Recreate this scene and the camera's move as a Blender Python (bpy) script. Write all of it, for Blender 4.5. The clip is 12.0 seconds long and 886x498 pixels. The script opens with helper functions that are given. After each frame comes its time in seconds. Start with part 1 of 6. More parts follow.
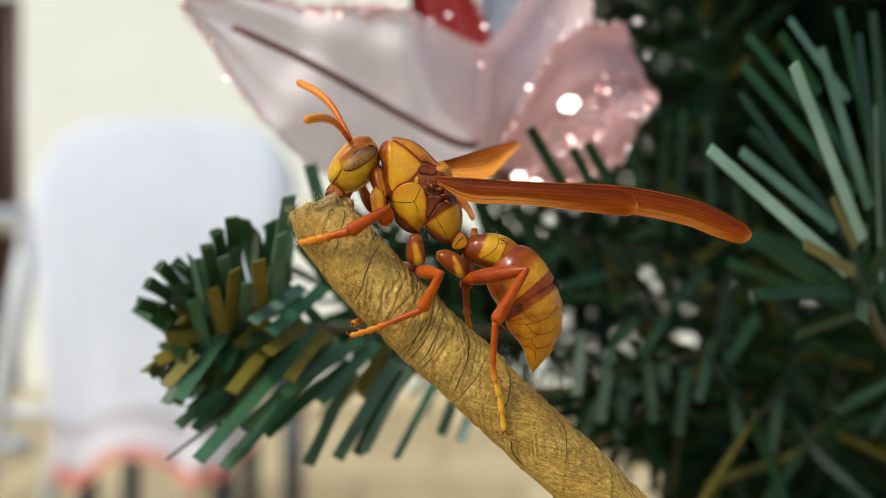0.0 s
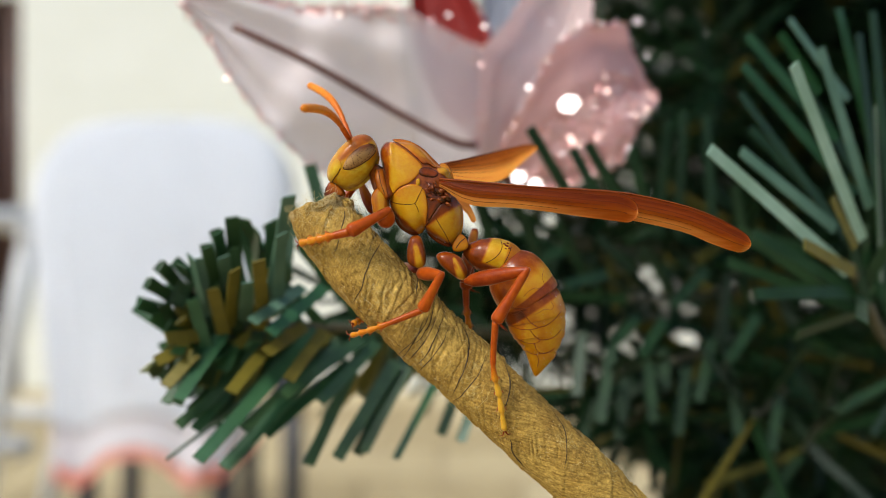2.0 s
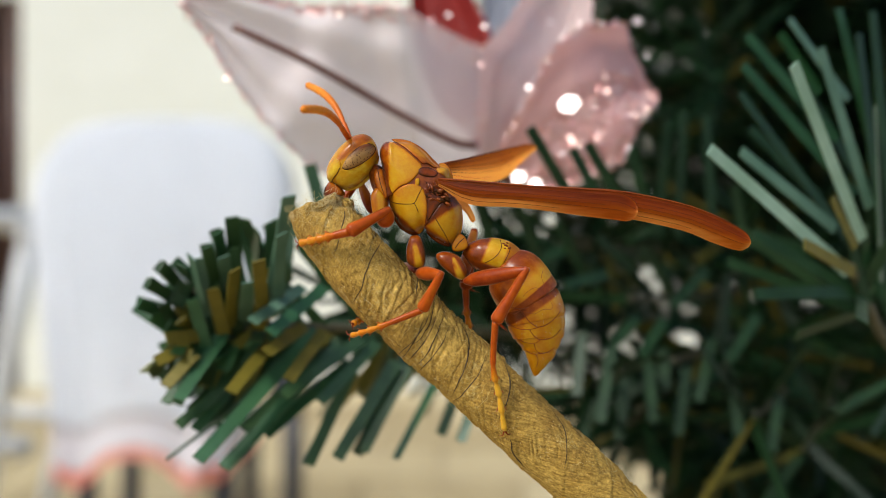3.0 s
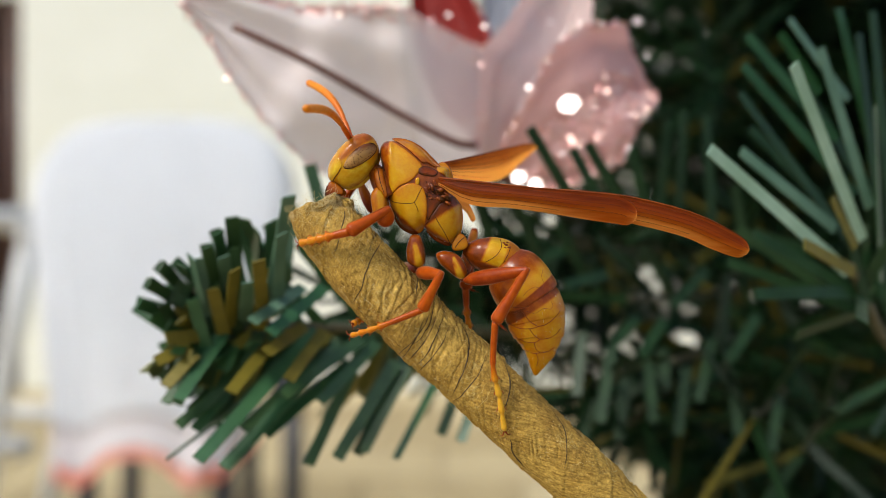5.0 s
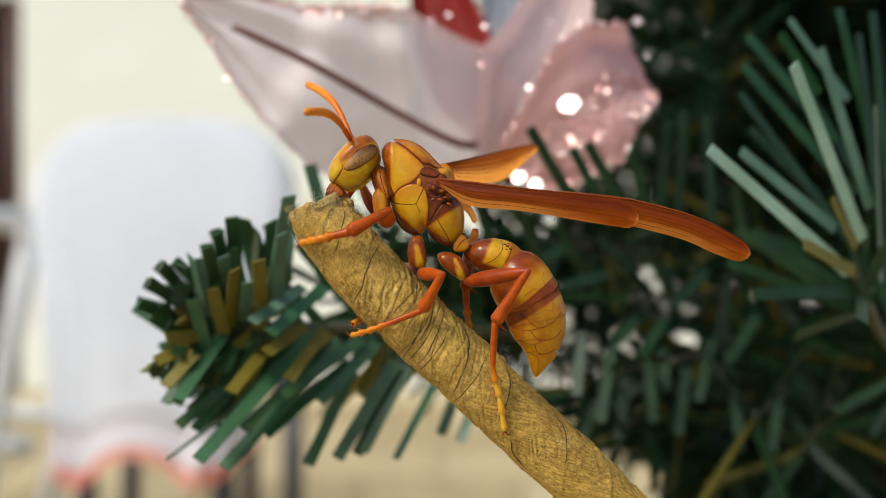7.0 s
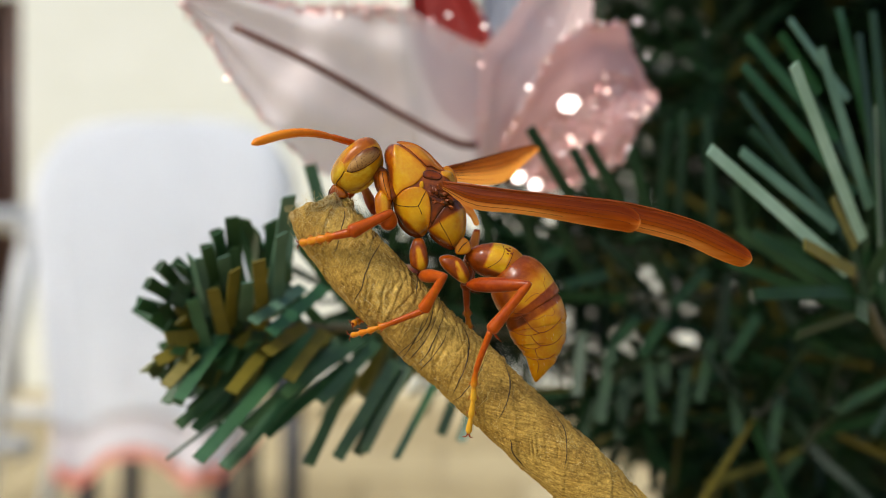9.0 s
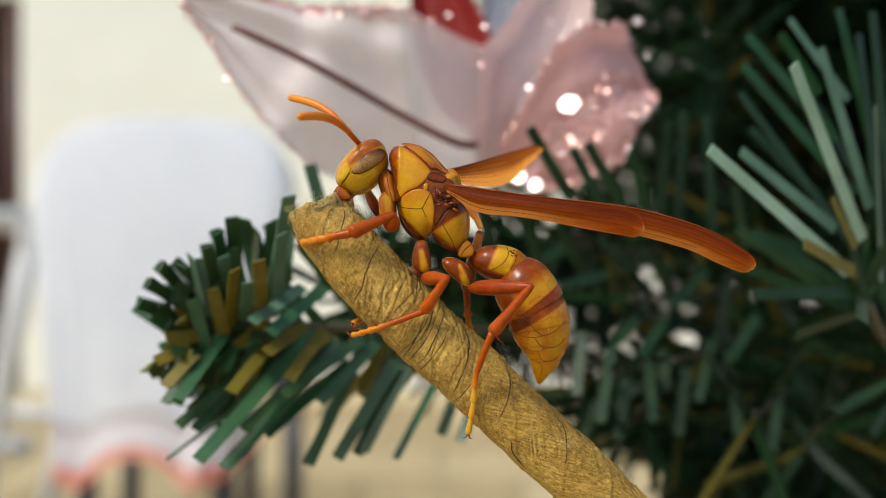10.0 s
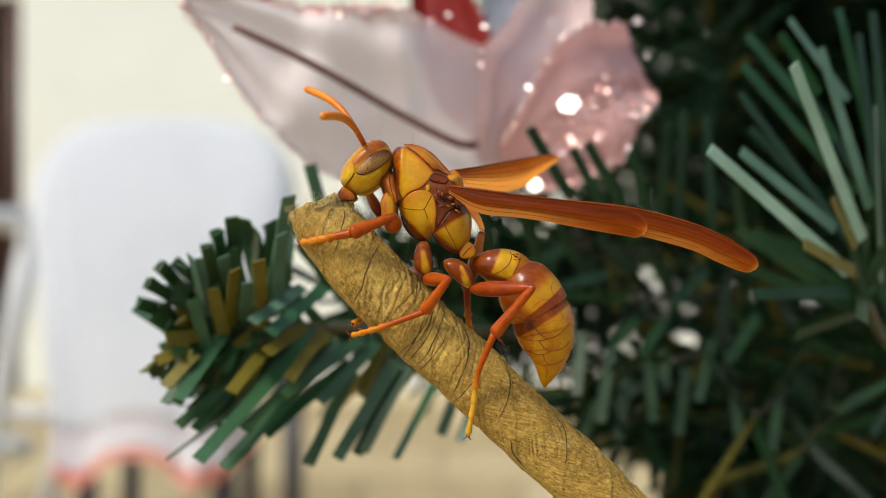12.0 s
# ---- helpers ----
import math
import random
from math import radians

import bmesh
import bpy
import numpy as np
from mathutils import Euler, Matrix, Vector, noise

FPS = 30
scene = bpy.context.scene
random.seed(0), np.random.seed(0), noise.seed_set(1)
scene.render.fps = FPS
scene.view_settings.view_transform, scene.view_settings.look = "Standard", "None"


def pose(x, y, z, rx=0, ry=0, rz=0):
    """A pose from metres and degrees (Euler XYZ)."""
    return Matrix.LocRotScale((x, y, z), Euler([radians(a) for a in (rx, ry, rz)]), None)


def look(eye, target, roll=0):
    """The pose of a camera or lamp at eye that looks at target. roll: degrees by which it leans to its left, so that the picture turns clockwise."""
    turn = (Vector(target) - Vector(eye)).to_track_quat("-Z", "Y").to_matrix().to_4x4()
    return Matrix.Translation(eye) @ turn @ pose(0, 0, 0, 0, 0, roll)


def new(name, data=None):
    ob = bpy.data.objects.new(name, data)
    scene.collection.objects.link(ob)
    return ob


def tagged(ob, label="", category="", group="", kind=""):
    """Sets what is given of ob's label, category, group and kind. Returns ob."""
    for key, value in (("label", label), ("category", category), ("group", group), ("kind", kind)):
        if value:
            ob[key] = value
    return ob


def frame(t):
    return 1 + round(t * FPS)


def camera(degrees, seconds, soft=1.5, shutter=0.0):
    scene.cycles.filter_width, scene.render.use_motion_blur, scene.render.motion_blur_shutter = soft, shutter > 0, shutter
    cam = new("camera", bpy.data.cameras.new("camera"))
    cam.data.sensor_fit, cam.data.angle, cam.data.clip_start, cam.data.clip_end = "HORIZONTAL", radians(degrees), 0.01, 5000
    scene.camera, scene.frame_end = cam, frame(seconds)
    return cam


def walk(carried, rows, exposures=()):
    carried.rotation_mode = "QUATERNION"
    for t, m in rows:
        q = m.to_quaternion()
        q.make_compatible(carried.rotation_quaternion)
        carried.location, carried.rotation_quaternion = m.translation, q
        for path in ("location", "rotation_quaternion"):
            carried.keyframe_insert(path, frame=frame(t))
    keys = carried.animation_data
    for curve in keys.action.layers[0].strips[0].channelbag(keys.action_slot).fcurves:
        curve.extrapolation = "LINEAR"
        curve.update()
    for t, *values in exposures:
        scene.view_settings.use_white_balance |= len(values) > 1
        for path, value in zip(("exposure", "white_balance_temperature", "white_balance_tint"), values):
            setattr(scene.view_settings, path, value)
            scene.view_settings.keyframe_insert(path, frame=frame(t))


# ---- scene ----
# Lengths below are in millimetres from the stage point, where the wasp sits; STAGE is its place in metres.
STAGE = Vector((0.0, 0.0, 0.75))
cam = camera(50, 12.0, soft=0.8)
cam.data.dof.use_dof = True
cam.data.dof.focus_distance = 0.0825
cam.data.dof.aperture_fstop = 18
EYE = STAGE + Vector((0, -0.08407, 0))
VIEW = look(EYE, STAGE)
walk(cam, [(0, VIEW), (12, VIEW)], exposures=((0, 0.63, 6200, 6), (3.2, 0.63, 6220, 6), (4.8, 0.63, 6380, 6), (7.2, 0.63, 6400, 6), (8.8, 0.61, 6430, 6), (10, 0.59, 6430, 6), (12, 0.62, 6430, 6)))

# ---- daylight ----
SUN_DIR = Vector((-0.48, -0.42, 0.78)).normalized()
world = bpy.data.worlds.new("world")
scene.world = world
world.use_nodes = True
wn = world.node_tree.nodes
sky = wn.new("ShaderNodeTexSky")
sky.sky_type = "NISHITA"
sky.sun_disc = False
sky.sun_elevation = math.asin(SUN_DIR.z)
sky.sun_rotation = math.atan2(SUN_DIR.x, SUN_DIR.y)
sky.air_density, sky.dust_density = 1.0, 3.0
wn["Background"].inputs["Strength"].default_value = 0.12
world.node_tree.links.new(sky.outputs[0], wn["Background"].inputs["Color"])
sun = new("sun", bpy.data.lights.new("sun", "SUN"))
sun.data.energy, sun.data.angle, sun.data.color = 1.5, radians(12), (1.0, 0.96, 0.9)
sun.matrix_world = look(STAGE + SUN_DIR * 5, STAGE)


# ---- materials ----
def material(name, rough=0.5, metal=0.0, coat=0.0, spec=0.5):
    m = bpy.data.materials.new(name)
    m.use_nodes = True
    b = m.node_tree.nodes["Principled BSDF"]
    b.inputs["Roughness"].default_value = rough
    b.inputs["Metallic"].default_value = metal
    b.inputs["Coat Weight"].default_value = coat
    b.inputs["Coat Roughness"].default_value = 0.16
    b.inputs["Specular IOR Level"].default_value = spec
    return m


def node(m, kind, **inputs):
    n = m.node_tree.nodes.new(kind)
    for key, value in inputs.items():
        n.inputs[key.replace("_", " ")].default_value = value
    return n


def join(m, a, b):
    m.node_tree.links.new(a, b)


def ramp(m, source, stops):
    r = m.node_tree.nodes.new("ShaderNodeValToRGB")
    e = r.color_ramp.elements
    while len(e) < len(stops):
        e.new(0.5)
    for i, (at, c) in enumerate(stops):
        e[i].position, e[i].color = at, (*c, 1)
    join(m, source, r.inputs[0])
    return r.outputs[0]


def grain(m, scale, detail=4, stretch=None, rough=0.6):
    n = node(m, "ShaderNodeTexNoise", Scale=scale, Detail=detail, Roughness=rough)
    tc = m.node_tree.nodes.new("ShaderNodeTexCoord")
    if stretch:
        mp = m.node_tree.nodes.new("ShaderNodeMapping")
        mp.inputs["Scale"].default_value = stretch
        join(m, tc.outputs["Object"], mp.inputs[0])
        join(m, mp.outputs[0], n.inputs["Vector"])
    else:
        join(m, tc.outputs["Object"], n.inputs["Vector"])
    return n.outputs["Fac"]


def relief(m, source, strength, distance):
    b = node(m, "ShaderNodeBump", Strength=strength, Distance=distance)
    join(m, source, b.inputs["Height"])
    bsdf = m.node_tree.nodes["Principled BSDF"]
    if bsdf.inputs["Normal"].is_linked:
        join(m, bsdf.inputs["Normal"].links[0].from_socket, b.inputs["Normal"])
    join(m, b.outputs[0], bsdf.inputs["Normal"])


def base(m, socket):
    join(m, socket, m.node_tree.nodes["Principled BSDF"].inputs["Base Color"])


def mixed(m, fac, a, b, mode="MIX"):
    n = m.node_tree.nodes.new("ShaderNodeMix")
    n.data_type, n.blend_type = "RGBA", mode
    for value, at in ((fac, 0), (a, 6), (b, 7)):
        if isinstance(value, (int, float)):
            n.inputs[at].default_value = value
        elif isinstance(value, tuple):
            n.inputs[at].default_value = (*value, 1)
        else:
            join(m, value, n.inputs[at])
    return n.outputs[2]


def mottled(name, c0, c1, scale, rough=0.5, bump=0.2, depth=0.001, fine=None, **k):
    m = material(name, rough, **k)
    g = grain(m, scale, 5)
    base(m, ramp(m, g, [(0.32, c0), (0.68, c1)]))
    if bump:
        relief(m, grain(m, fine or scale * 6, 3), bump, depth)
    return m


def chitin(name, stops, rough=0.38, gloss=0.07, sheen=0.22):
    """Shell of the wasp: the pigment follows the 'tone' of each place, broken up by mottling."""
    m = material(name, rough, coat=gloss, spec=sheen)
    a = m.node_tree.nodes.new("ShaderNodeAttribute")
    a.attribute_name = "tone"
    add = node(m, "ShaderNodeMath")
    mul = node(m, "ShaderNodeMath")
    mul.operation = "MULTIPLY_ADD"
    join(m, grain(m, 700, 4), mul.inputs[0])
    mul.inputs[1].default_value, mul.inputs[2].default_value = 0.44, -0.32
    mul2 = node(m, "ShaderNodeMath")
    mul2.operation = "MULTIPLY_ADD"
    join(m, grain(m, 2600, 5), mul2.inputs[0])
    mul2.inputs[1].default_value = 0.2
    join(m, a.outputs["Fac"], mul2.inputs[2])
    join(m, mul2.outputs[0], add.inputs[0])
    join(m, mul.outputs[0], add.inputs[1])
    base(m, ramp(m, add.outputs[0], stops))
    relief(m, grain(m, 9000, 2), 0.12, 0.00005)
    relief(m, grain(m, 1600, 4), 0.22, 0.0001)
    b = m.node_tree.nodes["Principled BSDF"]
    b.inputs["Sheen Weight"].default_value = 0.22  # sheen added as a pale rim light on the edges, like fine down
    b.inputs["Sheen Roughness"].default_value = 0.3
    b.inputs["Sheen Tint"].default_value = (1, 0.75, 0.42, 1)
    b.inputs["Subsurface Weight"].default_value = 0.08
    b.inputs["Subsurface Radius"].default_value = (0.0009, 0.0004, 0.0001)
    b.inputs["Subsurface Scale"].default_value = 1.0
    return m


SHELL = chitin("amber_shell", [(0.0, (0.06, 0.013, 0.002)), (0.25, (0.20, 0.033, 0.001)), (0.48, (0.37, 0.10, 0.002)),
                               (0.68, (0.47, 0.18, 0.003)), (0.86, (0.55, 0.29, 0.006)), (1.0, (0.66, 0.45, 0.025))], 0.22, 0.05, 0.26)
LEG = chitin("orange_leg", [(0.0, (0.12, 0.014, 0.001)), (0.35, (0.21, 0.024, 0.001)), (0.55, (0.39, 0.068, 0.002)), (0.78, (0.52, 0.16, 0.005)), (1.0, (0.64, 0.34, 0.025))], 0.3, 0.02, 0.16)
FEELER = chitin("orange_feeler", [(0.0, (0.28, 0.035, 0.002)), (0.4, (0.42, 0.06, 0.003)), (0.7, (0.66, 0.17, 0.008)), (1.0, (0.78, 0.30, 0.02))], 0.3, 0.02, 0.2)
SEAM = mottled("seam_brown", (0.03, 0.010, 0.003), (0.07, 0.025, 0.006), 900, 0.6, 0, spec=0.08)
CORE = mottled("brown_hide", (0.11, 0.020, 0.003), (0.27, 0.062, 0.006), 900, 0.28, 0.4, 0.0002, 2200, spec=0.26, coat=0.05)
FACET = material("compound_eye", 0.25, coat=0.03, spec=0.2)
fv = node(FACET, "ShaderNodeTexVoronoi", Scale=5600)
tcv = FACET.node_tree.nodes.new("ShaderNodeTexCoord")
join(FACET, tcv.outputs["Object"], fv.inputs["Vector"])
spots = ramp(FACET, fv.outputs["Distance"], [(0.17, (0.05, 0.018, 0.006)), (0.36, (0.37, 0.20, 0.065))])
ea = FACET.node_tree.nodes.new("ShaderNodeAttribute")
ea.attribute_name = "tone"
spots = mixed(FACET, ramp(FACET, ea.outputs["Fac"], [(0.42, (0, 0, 0)), (0.72, (1, 1, 1))]), spots, (0.12, 0.034, 0.008))
base(FACET, mixed(FACET, ramp(FACET, grain(FACET, 500, 3), [(0.52, (0, 0, 0)), (0.8, (1, 1, 1))]), spots, (0.16, 0.07, 0.025)))
WING = material("wing_membrane", 0.36, coat=0.06, spec=0.3)
wg = grain(WING, 300, 5, (1, 1, 9))
wa = WING.node_tree.nodes.new("ShaderNodeAttribute")
wa.attribute_name = "tone"
ws = node(WING, "ShaderNodeMath")
ws.operation = "MULTIPLY_ADD"
join(WING, wg, ws.inputs[0])
ws.inputs[1].default_value = 0.5
join(WING, wa.outputs["Fac"], ws.inputs[2])
wh = node(WING, "ShaderNodeMath")
wh.operation = "MULTIPLY"
join(WING, ws.outputs[0], wh.inputs[0])
wh.inputs[1].default_value = 0.55
wc = ramp(WING, wh.outputs[0], [(0.10, (0.20, 0.032, 0.002)), (0.34, (0.34, 0.075, 0.004)), (0.62, (0.47, 0.15, 0.008)), (1.0, (0.72, 0.42, 0.10))])
base(WING, wc)
WING.node_tree.nodes["Principled BSDF"].inputs["Transmission Weight"].default_value = 0.0
wt = node(WING, "ShaderNodeBsdfTranslucent")
join(WING, mixed(WING, 1.0, wc, (2.0, 1.9, 1.5), "MULTIPLY"), wt.inputs["Color"])
wm = node(WING, "ShaderNodeMixShader", Fac=0.48)
join(WING, WING.node_tree.nodes["Principled BSDF"].outputs[0], wm.inputs[1])
join(WING, wt.outputs[0], wm.inputs[2])
join(WING, wm.outputs[0], WING.node_tree.nodes["Material Output"].inputs["Surface"])
relief(WING, grain(WING, 900, 3, (1, 1, 9)), 0.3, 0.0001)
VEIN = mottled("wing_vein", (0.13, 0.022, 0.002), (0.25, 0.052, 0.004), 800, 0.5, 0, spec=0.15)

PAPER = material("brown_paper", 0.85, spec=0.25)
pa = ramp(PAPER, grain(PAPER, 160, 6), [(0.3, (0.28, 0.156, 0.029)), (0.5, (0.46, 0.284, 0.057)), (0.72, (0.62, 0.412, 0.098))])
fib = grain(PAPER, 5200, 5, None, 0.7)


def strands(m, scale, angle, stretch):
    """Fine threads lying at an angle across the upright plane."""
    tc = m.node_tree.nodes.new("ShaderNodeTexCoord")
    mp = m.node_tree.nodes.new("ShaderNodeMapping")
    mp.vector_type = "TEXTURE"
    mp.inputs["Rotation"].default_value = (0, radians(angle), 0)
    mp.inputs["Scale"].default_value = (1, 1, stretch)
    join(m, tc.outputs["Object"], mp.inputs["Vector"])
    n = node(m, "ShaderNodeTexNoise", Scale=scale, Detail=4, Roughness=0.6)
    join(m, mp.outputs[0], n.inputs["Vector"])
    return n.outputs["Fac"]


split = PAPER.node_tree.nodes.new("ShaderNodeSeparateXYZ")
join(PAPER, PAPER.node_tree.nodes.new("ShaderNodeTexCoord").outputs["Object"], split.inputs[0])
lower = node(PAPER, "ShaderNodeMapRange")
join(PAPER, split.outputs["X"], lower.inputs["Value"])
lower.inputs["From Min"].default_value, lower.inputs["From Max"].default_value = -0.084, -0.077
thread = mixed(PAPER, lower.outputs[0], mixed(PAPER, 0.35, strands(PAPER, 5200, 28, 11), strands(PAPER, 5200, 150, 9)), strands(PAPER, 5600, 102, 16))
pa = mixed(PAPER, 0.68, pa, ramp(PAPER, grain(PAPER, 2200, 6, None, 0.8), [(0.36, (0.5, 0.45, 0.36)), (0.5, (0.95, 0.95, 0.92)), (0.62, (1.3, 1.3, 1.28))]), "MULTIPLY")
pa = mixed(PAPER, 0.7, pa, ramp(PAPER, thread, [(0.38, (0.52, 0.46, 0.34)), (0.48, (0.90, 0.88, 0.84)), (0.62, (1.24, 1.24, 1.28))]), "MULTIPLY")
sparse = ramp(PAPER, grain(PAPER, 330, 3), [(0.48, (0, 0, 0)), (0.62, (0.6, 0.6, 0.6))])
for scale, offset in ((480, 0.0), (820, 3.7)):  # pale threads pressed into the sheet
    curl = node(PAPER, "ShaderNodeTexNoise", Scale=scale, Detail=2, Roughness=0.5, Distortion=0.6)
    place = PAPER.node_tree.nodes.new("ShaderNodeMapping")
    place.inputs["Location"].default_value = (offset, offset, 0)
    join(PAPER, PAPER.node_tree.nodes.new("ShaderNodeTexCoord").outputs["Object"], place.inputs[0])
    join(PAPER, place.outputs[0], curl.inputs["Vector"])
    line = ramp(PAPER, curl.outputs["Fac"], [(0.488, (0, 0, 0)), (0.498, (1, 1, 1)), (0.502, (1, 1, 1)), (0.512, (0, 0, 0))])
    pa = mixed(PAPER, mixed(PAPER, 1.0, line, sparse, "MULTIPLY"), pa, (0.64, 0.48, 0.17))
base(PAPER, mixed(PAPER, 0.5, pa, ramp(PAPER, fib, [(0.38, (0.5, 0.46, 0.38)), (0.6, (1, 1, 1))]), "MULTIPLY"))
relief(PAPER, thread, 0.6, 0.0002)
relief(PAPER, grain(PAPER, 2600, 6, None, 0.8), 0.5, 0.00016)
# dark brown that stands for the shade inside the paper's folds
FOLD_SHADE = mottled("fold_shade", (0.035, 0.020, 0.007), (0.09, 0.055, 0.018), 900, 0.9, 0)
FIBRE = mottled("paper_fibre", (0.52, 0.37, 0.13), (0.74, 0.58, 0.27), 300, 0.7, 0)


def needle_green(name, pick):
    """Green plastic strip, some strips olive; pick says what varies from strip to strip."""
    m = material(name, 0.42, spec=0.36 if pick == "thing" else 0.1)
    last = 0.74 if pick == "thing" else 0.89
    fine = 0.02 if pick == "thing" else 1.0
    if pick == "thing":
        r = m.node_tree.nodes.new("ShaderNodeObjectInfo").outputs["Random"]
    else:
        r = m.node_tree.nodes.new("ShaderNodeNewGeometry").outputs["Random Per Island"]
    c = ramp(m, r, [(0.0, (0.006, 0.020, 0.006)), (0.35, (0.014, 0.042, 0.013)), (0.62, (0.023, 0.064, 0.020)),
                    (last, (0.008, 0.030, 0.013)), (last + 0.03, (0.13, 0.105, 0.015)), (1.0, (0.075, 0.078, 0.013))])
    # near strips brightened and the mass darkened: light and shade put into the colour
    c = mixed(m, 1.0, c, (1.7, 1.7, 1.7) if pick == "thing" else (0.63, 0.63, 0.63), "MULTIPLY")
    base(m, mixed(m, 0.5, c, ramp(m, grain(m, 220 * fine, 3, (1, 1, 4)), [(0.3, (0.55, 0.55, 0.55)), (0.7, (1, 1, 1))]), "MULTIPLY"))
    relief(m, grain(m, 700 * fine, 3), 0.1, 0.0002)
    return m


NEEDLE = needle_green("green_needle", "thing")
NEEDLES = needle_green("green_needles", "island")
# brightest fan strips: the sheen of the sky put into their colour
SKYLIT = mottled("skylit_needle", (0.20, 0.33, 0.22), (0.34, 0.49, 0.37), 3, 0.4, 0)
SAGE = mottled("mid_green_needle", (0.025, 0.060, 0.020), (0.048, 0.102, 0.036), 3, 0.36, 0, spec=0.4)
# darker copies of the two greens for the right boughs, shade painted in
SAGE_DIM = mottled("dim_sage_needle", (0.008, 0.026, 0.008), (0.017, 0.045, 0.014), 3, 0.42, 0, spec=0.25)
LEAF_DIM = mottled("dim_leaf_needle", (0.010, 0.042, 0.012), (0.021, 0.066, 0.020), 3, 0.36, 0, spec=0.3)
OLIVE = mottled("olive_needle", (0.10, 0.085, 0.010), (0.17, 0.135, 0.018), 2, 0.45, 0, spec=0.2)
LEAF = mottled("bright_green_needle", (0.022, 0.076, 0.027), (0.042, 0.118, 0.046), 3, 0.34, 0, spec=0.36)
# strips that catch the light, painted paler
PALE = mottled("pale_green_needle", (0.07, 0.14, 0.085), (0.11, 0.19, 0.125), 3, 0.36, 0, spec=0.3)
WIRE = mottled("branch_wire", (0.03, 0.03, 0.015), (0.09, 0.075, 0.03), 400, 0.5, 0.3, 0.0003)
BARK = mottled("tree_pole", (0.02, 0.035, 0.02), (0.04, 0.06, 0.03), 60, 0.6, 0.2)


def fabric(name, c0, c1, thin, sheer, weave=2600):
    m = material(name, 0.55, spec=0.35)
    base(m, ramp(m, grain(m, 60, 4), [(0.3, c0), (0.7, c1)]))
    w = node(m, "ShaderNodeTexWave", Scale=weave / 6)
    tc = m.node_tree.nodes.new("ShaderNodeTexCoord")
    join(m, tc.outputs["Object"], w.inputs["Vector"])
    relief(m, w.outputs["Fac"], 0.25, 0.0001)
    t = node(m, "ShaderNodeBsdfTranslucent", Color=(*c1, 1))
    x = node(m, "ShaderNodeMixShader", Fac=thin)
    join(m, m.node_tree.nodes["Principled BSDF"].outputs[0], x.inputs[1])
    join(m, t.outputs[0], x.inputs[2])
    tr = node(m, "ShaderNodeBsdfTransparent", Color=(*[0.5 + 0.5 * v for v in c1], 1))
    x2 = node(m, "ShaderNodeMixShader", Fac=sheer)
    join(m, x.outputs[0], x2.inputs[1])
    join(m, tr.outputs[0], x2.inputs[2])
    join(m, x2.outputs[0], m.node_tree.nodes["Material Output"].inputs["Surface"])
    return m


SATIN = fabric("grey_pink_satin", (0.86, 0.755, 0.75), (0.91, 0.845, 0.84), 0.15, 0.16)
ORGANZA = fabric("pink_organza", (0.87, 0.69, 0.67), (0.90, 0.76, 0.74), 0.2, 0.1)
PINKNET = fabric("pink_glitter_net", (0.79, 0.49, 0.47), (0.86, 0.61, 0.59), 0.2, 0.08)
REDCLOTH = fabric("red_satin", (0.30, 0.02, 0.015), (0.42, 0.04, 0.03), 0.2, 0.0)
GREYCLOTH = fabric("silver_grey_satin", (0.46, 0.48, 0.55), (0.58, 0.60, 0.67), 0.25, 0.0)
STEM = mottled("wine_wire", (0.12, 0.046, 0.034), (0.20, 0.095, 0.075), 300, 0.5, 0.2, 0.0002)
SEQUIN = mottled("silver_sequin", (0.85, 0.72, 0.72), (0.92, 0.86, 0.85), 900, 0.3, 0, metal=0.9)
GLITTER = material("pink_glitter", 0.34, metal=0.85)
gr = GLITTER.node_tree.nodes.new("ShaderNodeNewGeometry").outputs["Random Per Island"]
base(GLITTER, ramp(GLITTER, gr, [(0.0, (0.76, 0.42, 0.40)), (0.5, (0.82, 0.55, 0.50)), (0.8, (0.9, 0.78, 0.70)), (1.0, (0.72, 0.28, 0.30))]))

CREAM = mottled("cream_plaster", (0.77, 0.765, 0.655), (0.82, 0.815, 0.715), 3, 0.85, 0.15, 0.002, 120)
SLAB = material("beige_stone", 0.7)
sr = SLAB.node_tree.nodes.new("ShaderNodeObjectInfo").outputs["Random"]
sc = ramp(SLAB, sr, [(0.0, (0.31, 0.235, 0.11)), (0.5, (0.42, 0.335, 0.18)), (1.0, (0.52, 0.43, 0.25))])
base(SLAB, mixed(SLAB, 0.6, sc, ramp(SLAB, grain(SLAB, 9, 6), [(0.3, (0.6, 0.55, 0.5)), (0.7, (1, 1, 1))]), "MULTIPLY"))
relief(SLAB, grain(SLAB, 40, 4), 0.3, 0.004)
GROUT = mottled("grout", (0.27, 0.21, 0.15), (0.36, 0.29, 0.21), 20, 0.9, 0.3)
BROWN = mottled("dark_brown_wood", (0.035, 0.014, 0.008), (0.075, 0.030, 0.016), 8, 0.45, 0.2, 0.001)
COTTON = mottled("white_cotton", (0.88, 0.89, 0.91), (0.91, 0.92, 0.94), 12, 0.9, 0.08, 0.0008, 300)
BLUSH = mottled("blush_cotton", (0.90, 0.855, 0.865), (0.92, 0.88, 0.89), 30, 0.9, 0.2, 0.001)
CORAL = mottled("coral_trim", (0.93, 0.36, 0.25), (0.94, 0.50, 0.40), 30, 0.85, 0.3, 0.001)
DARKMETAL = mottled("dark_grey_metal", (0.025, 0.025, 0.03), (0.05, 0.05, 0.055), 20, 0.45, 0.1)
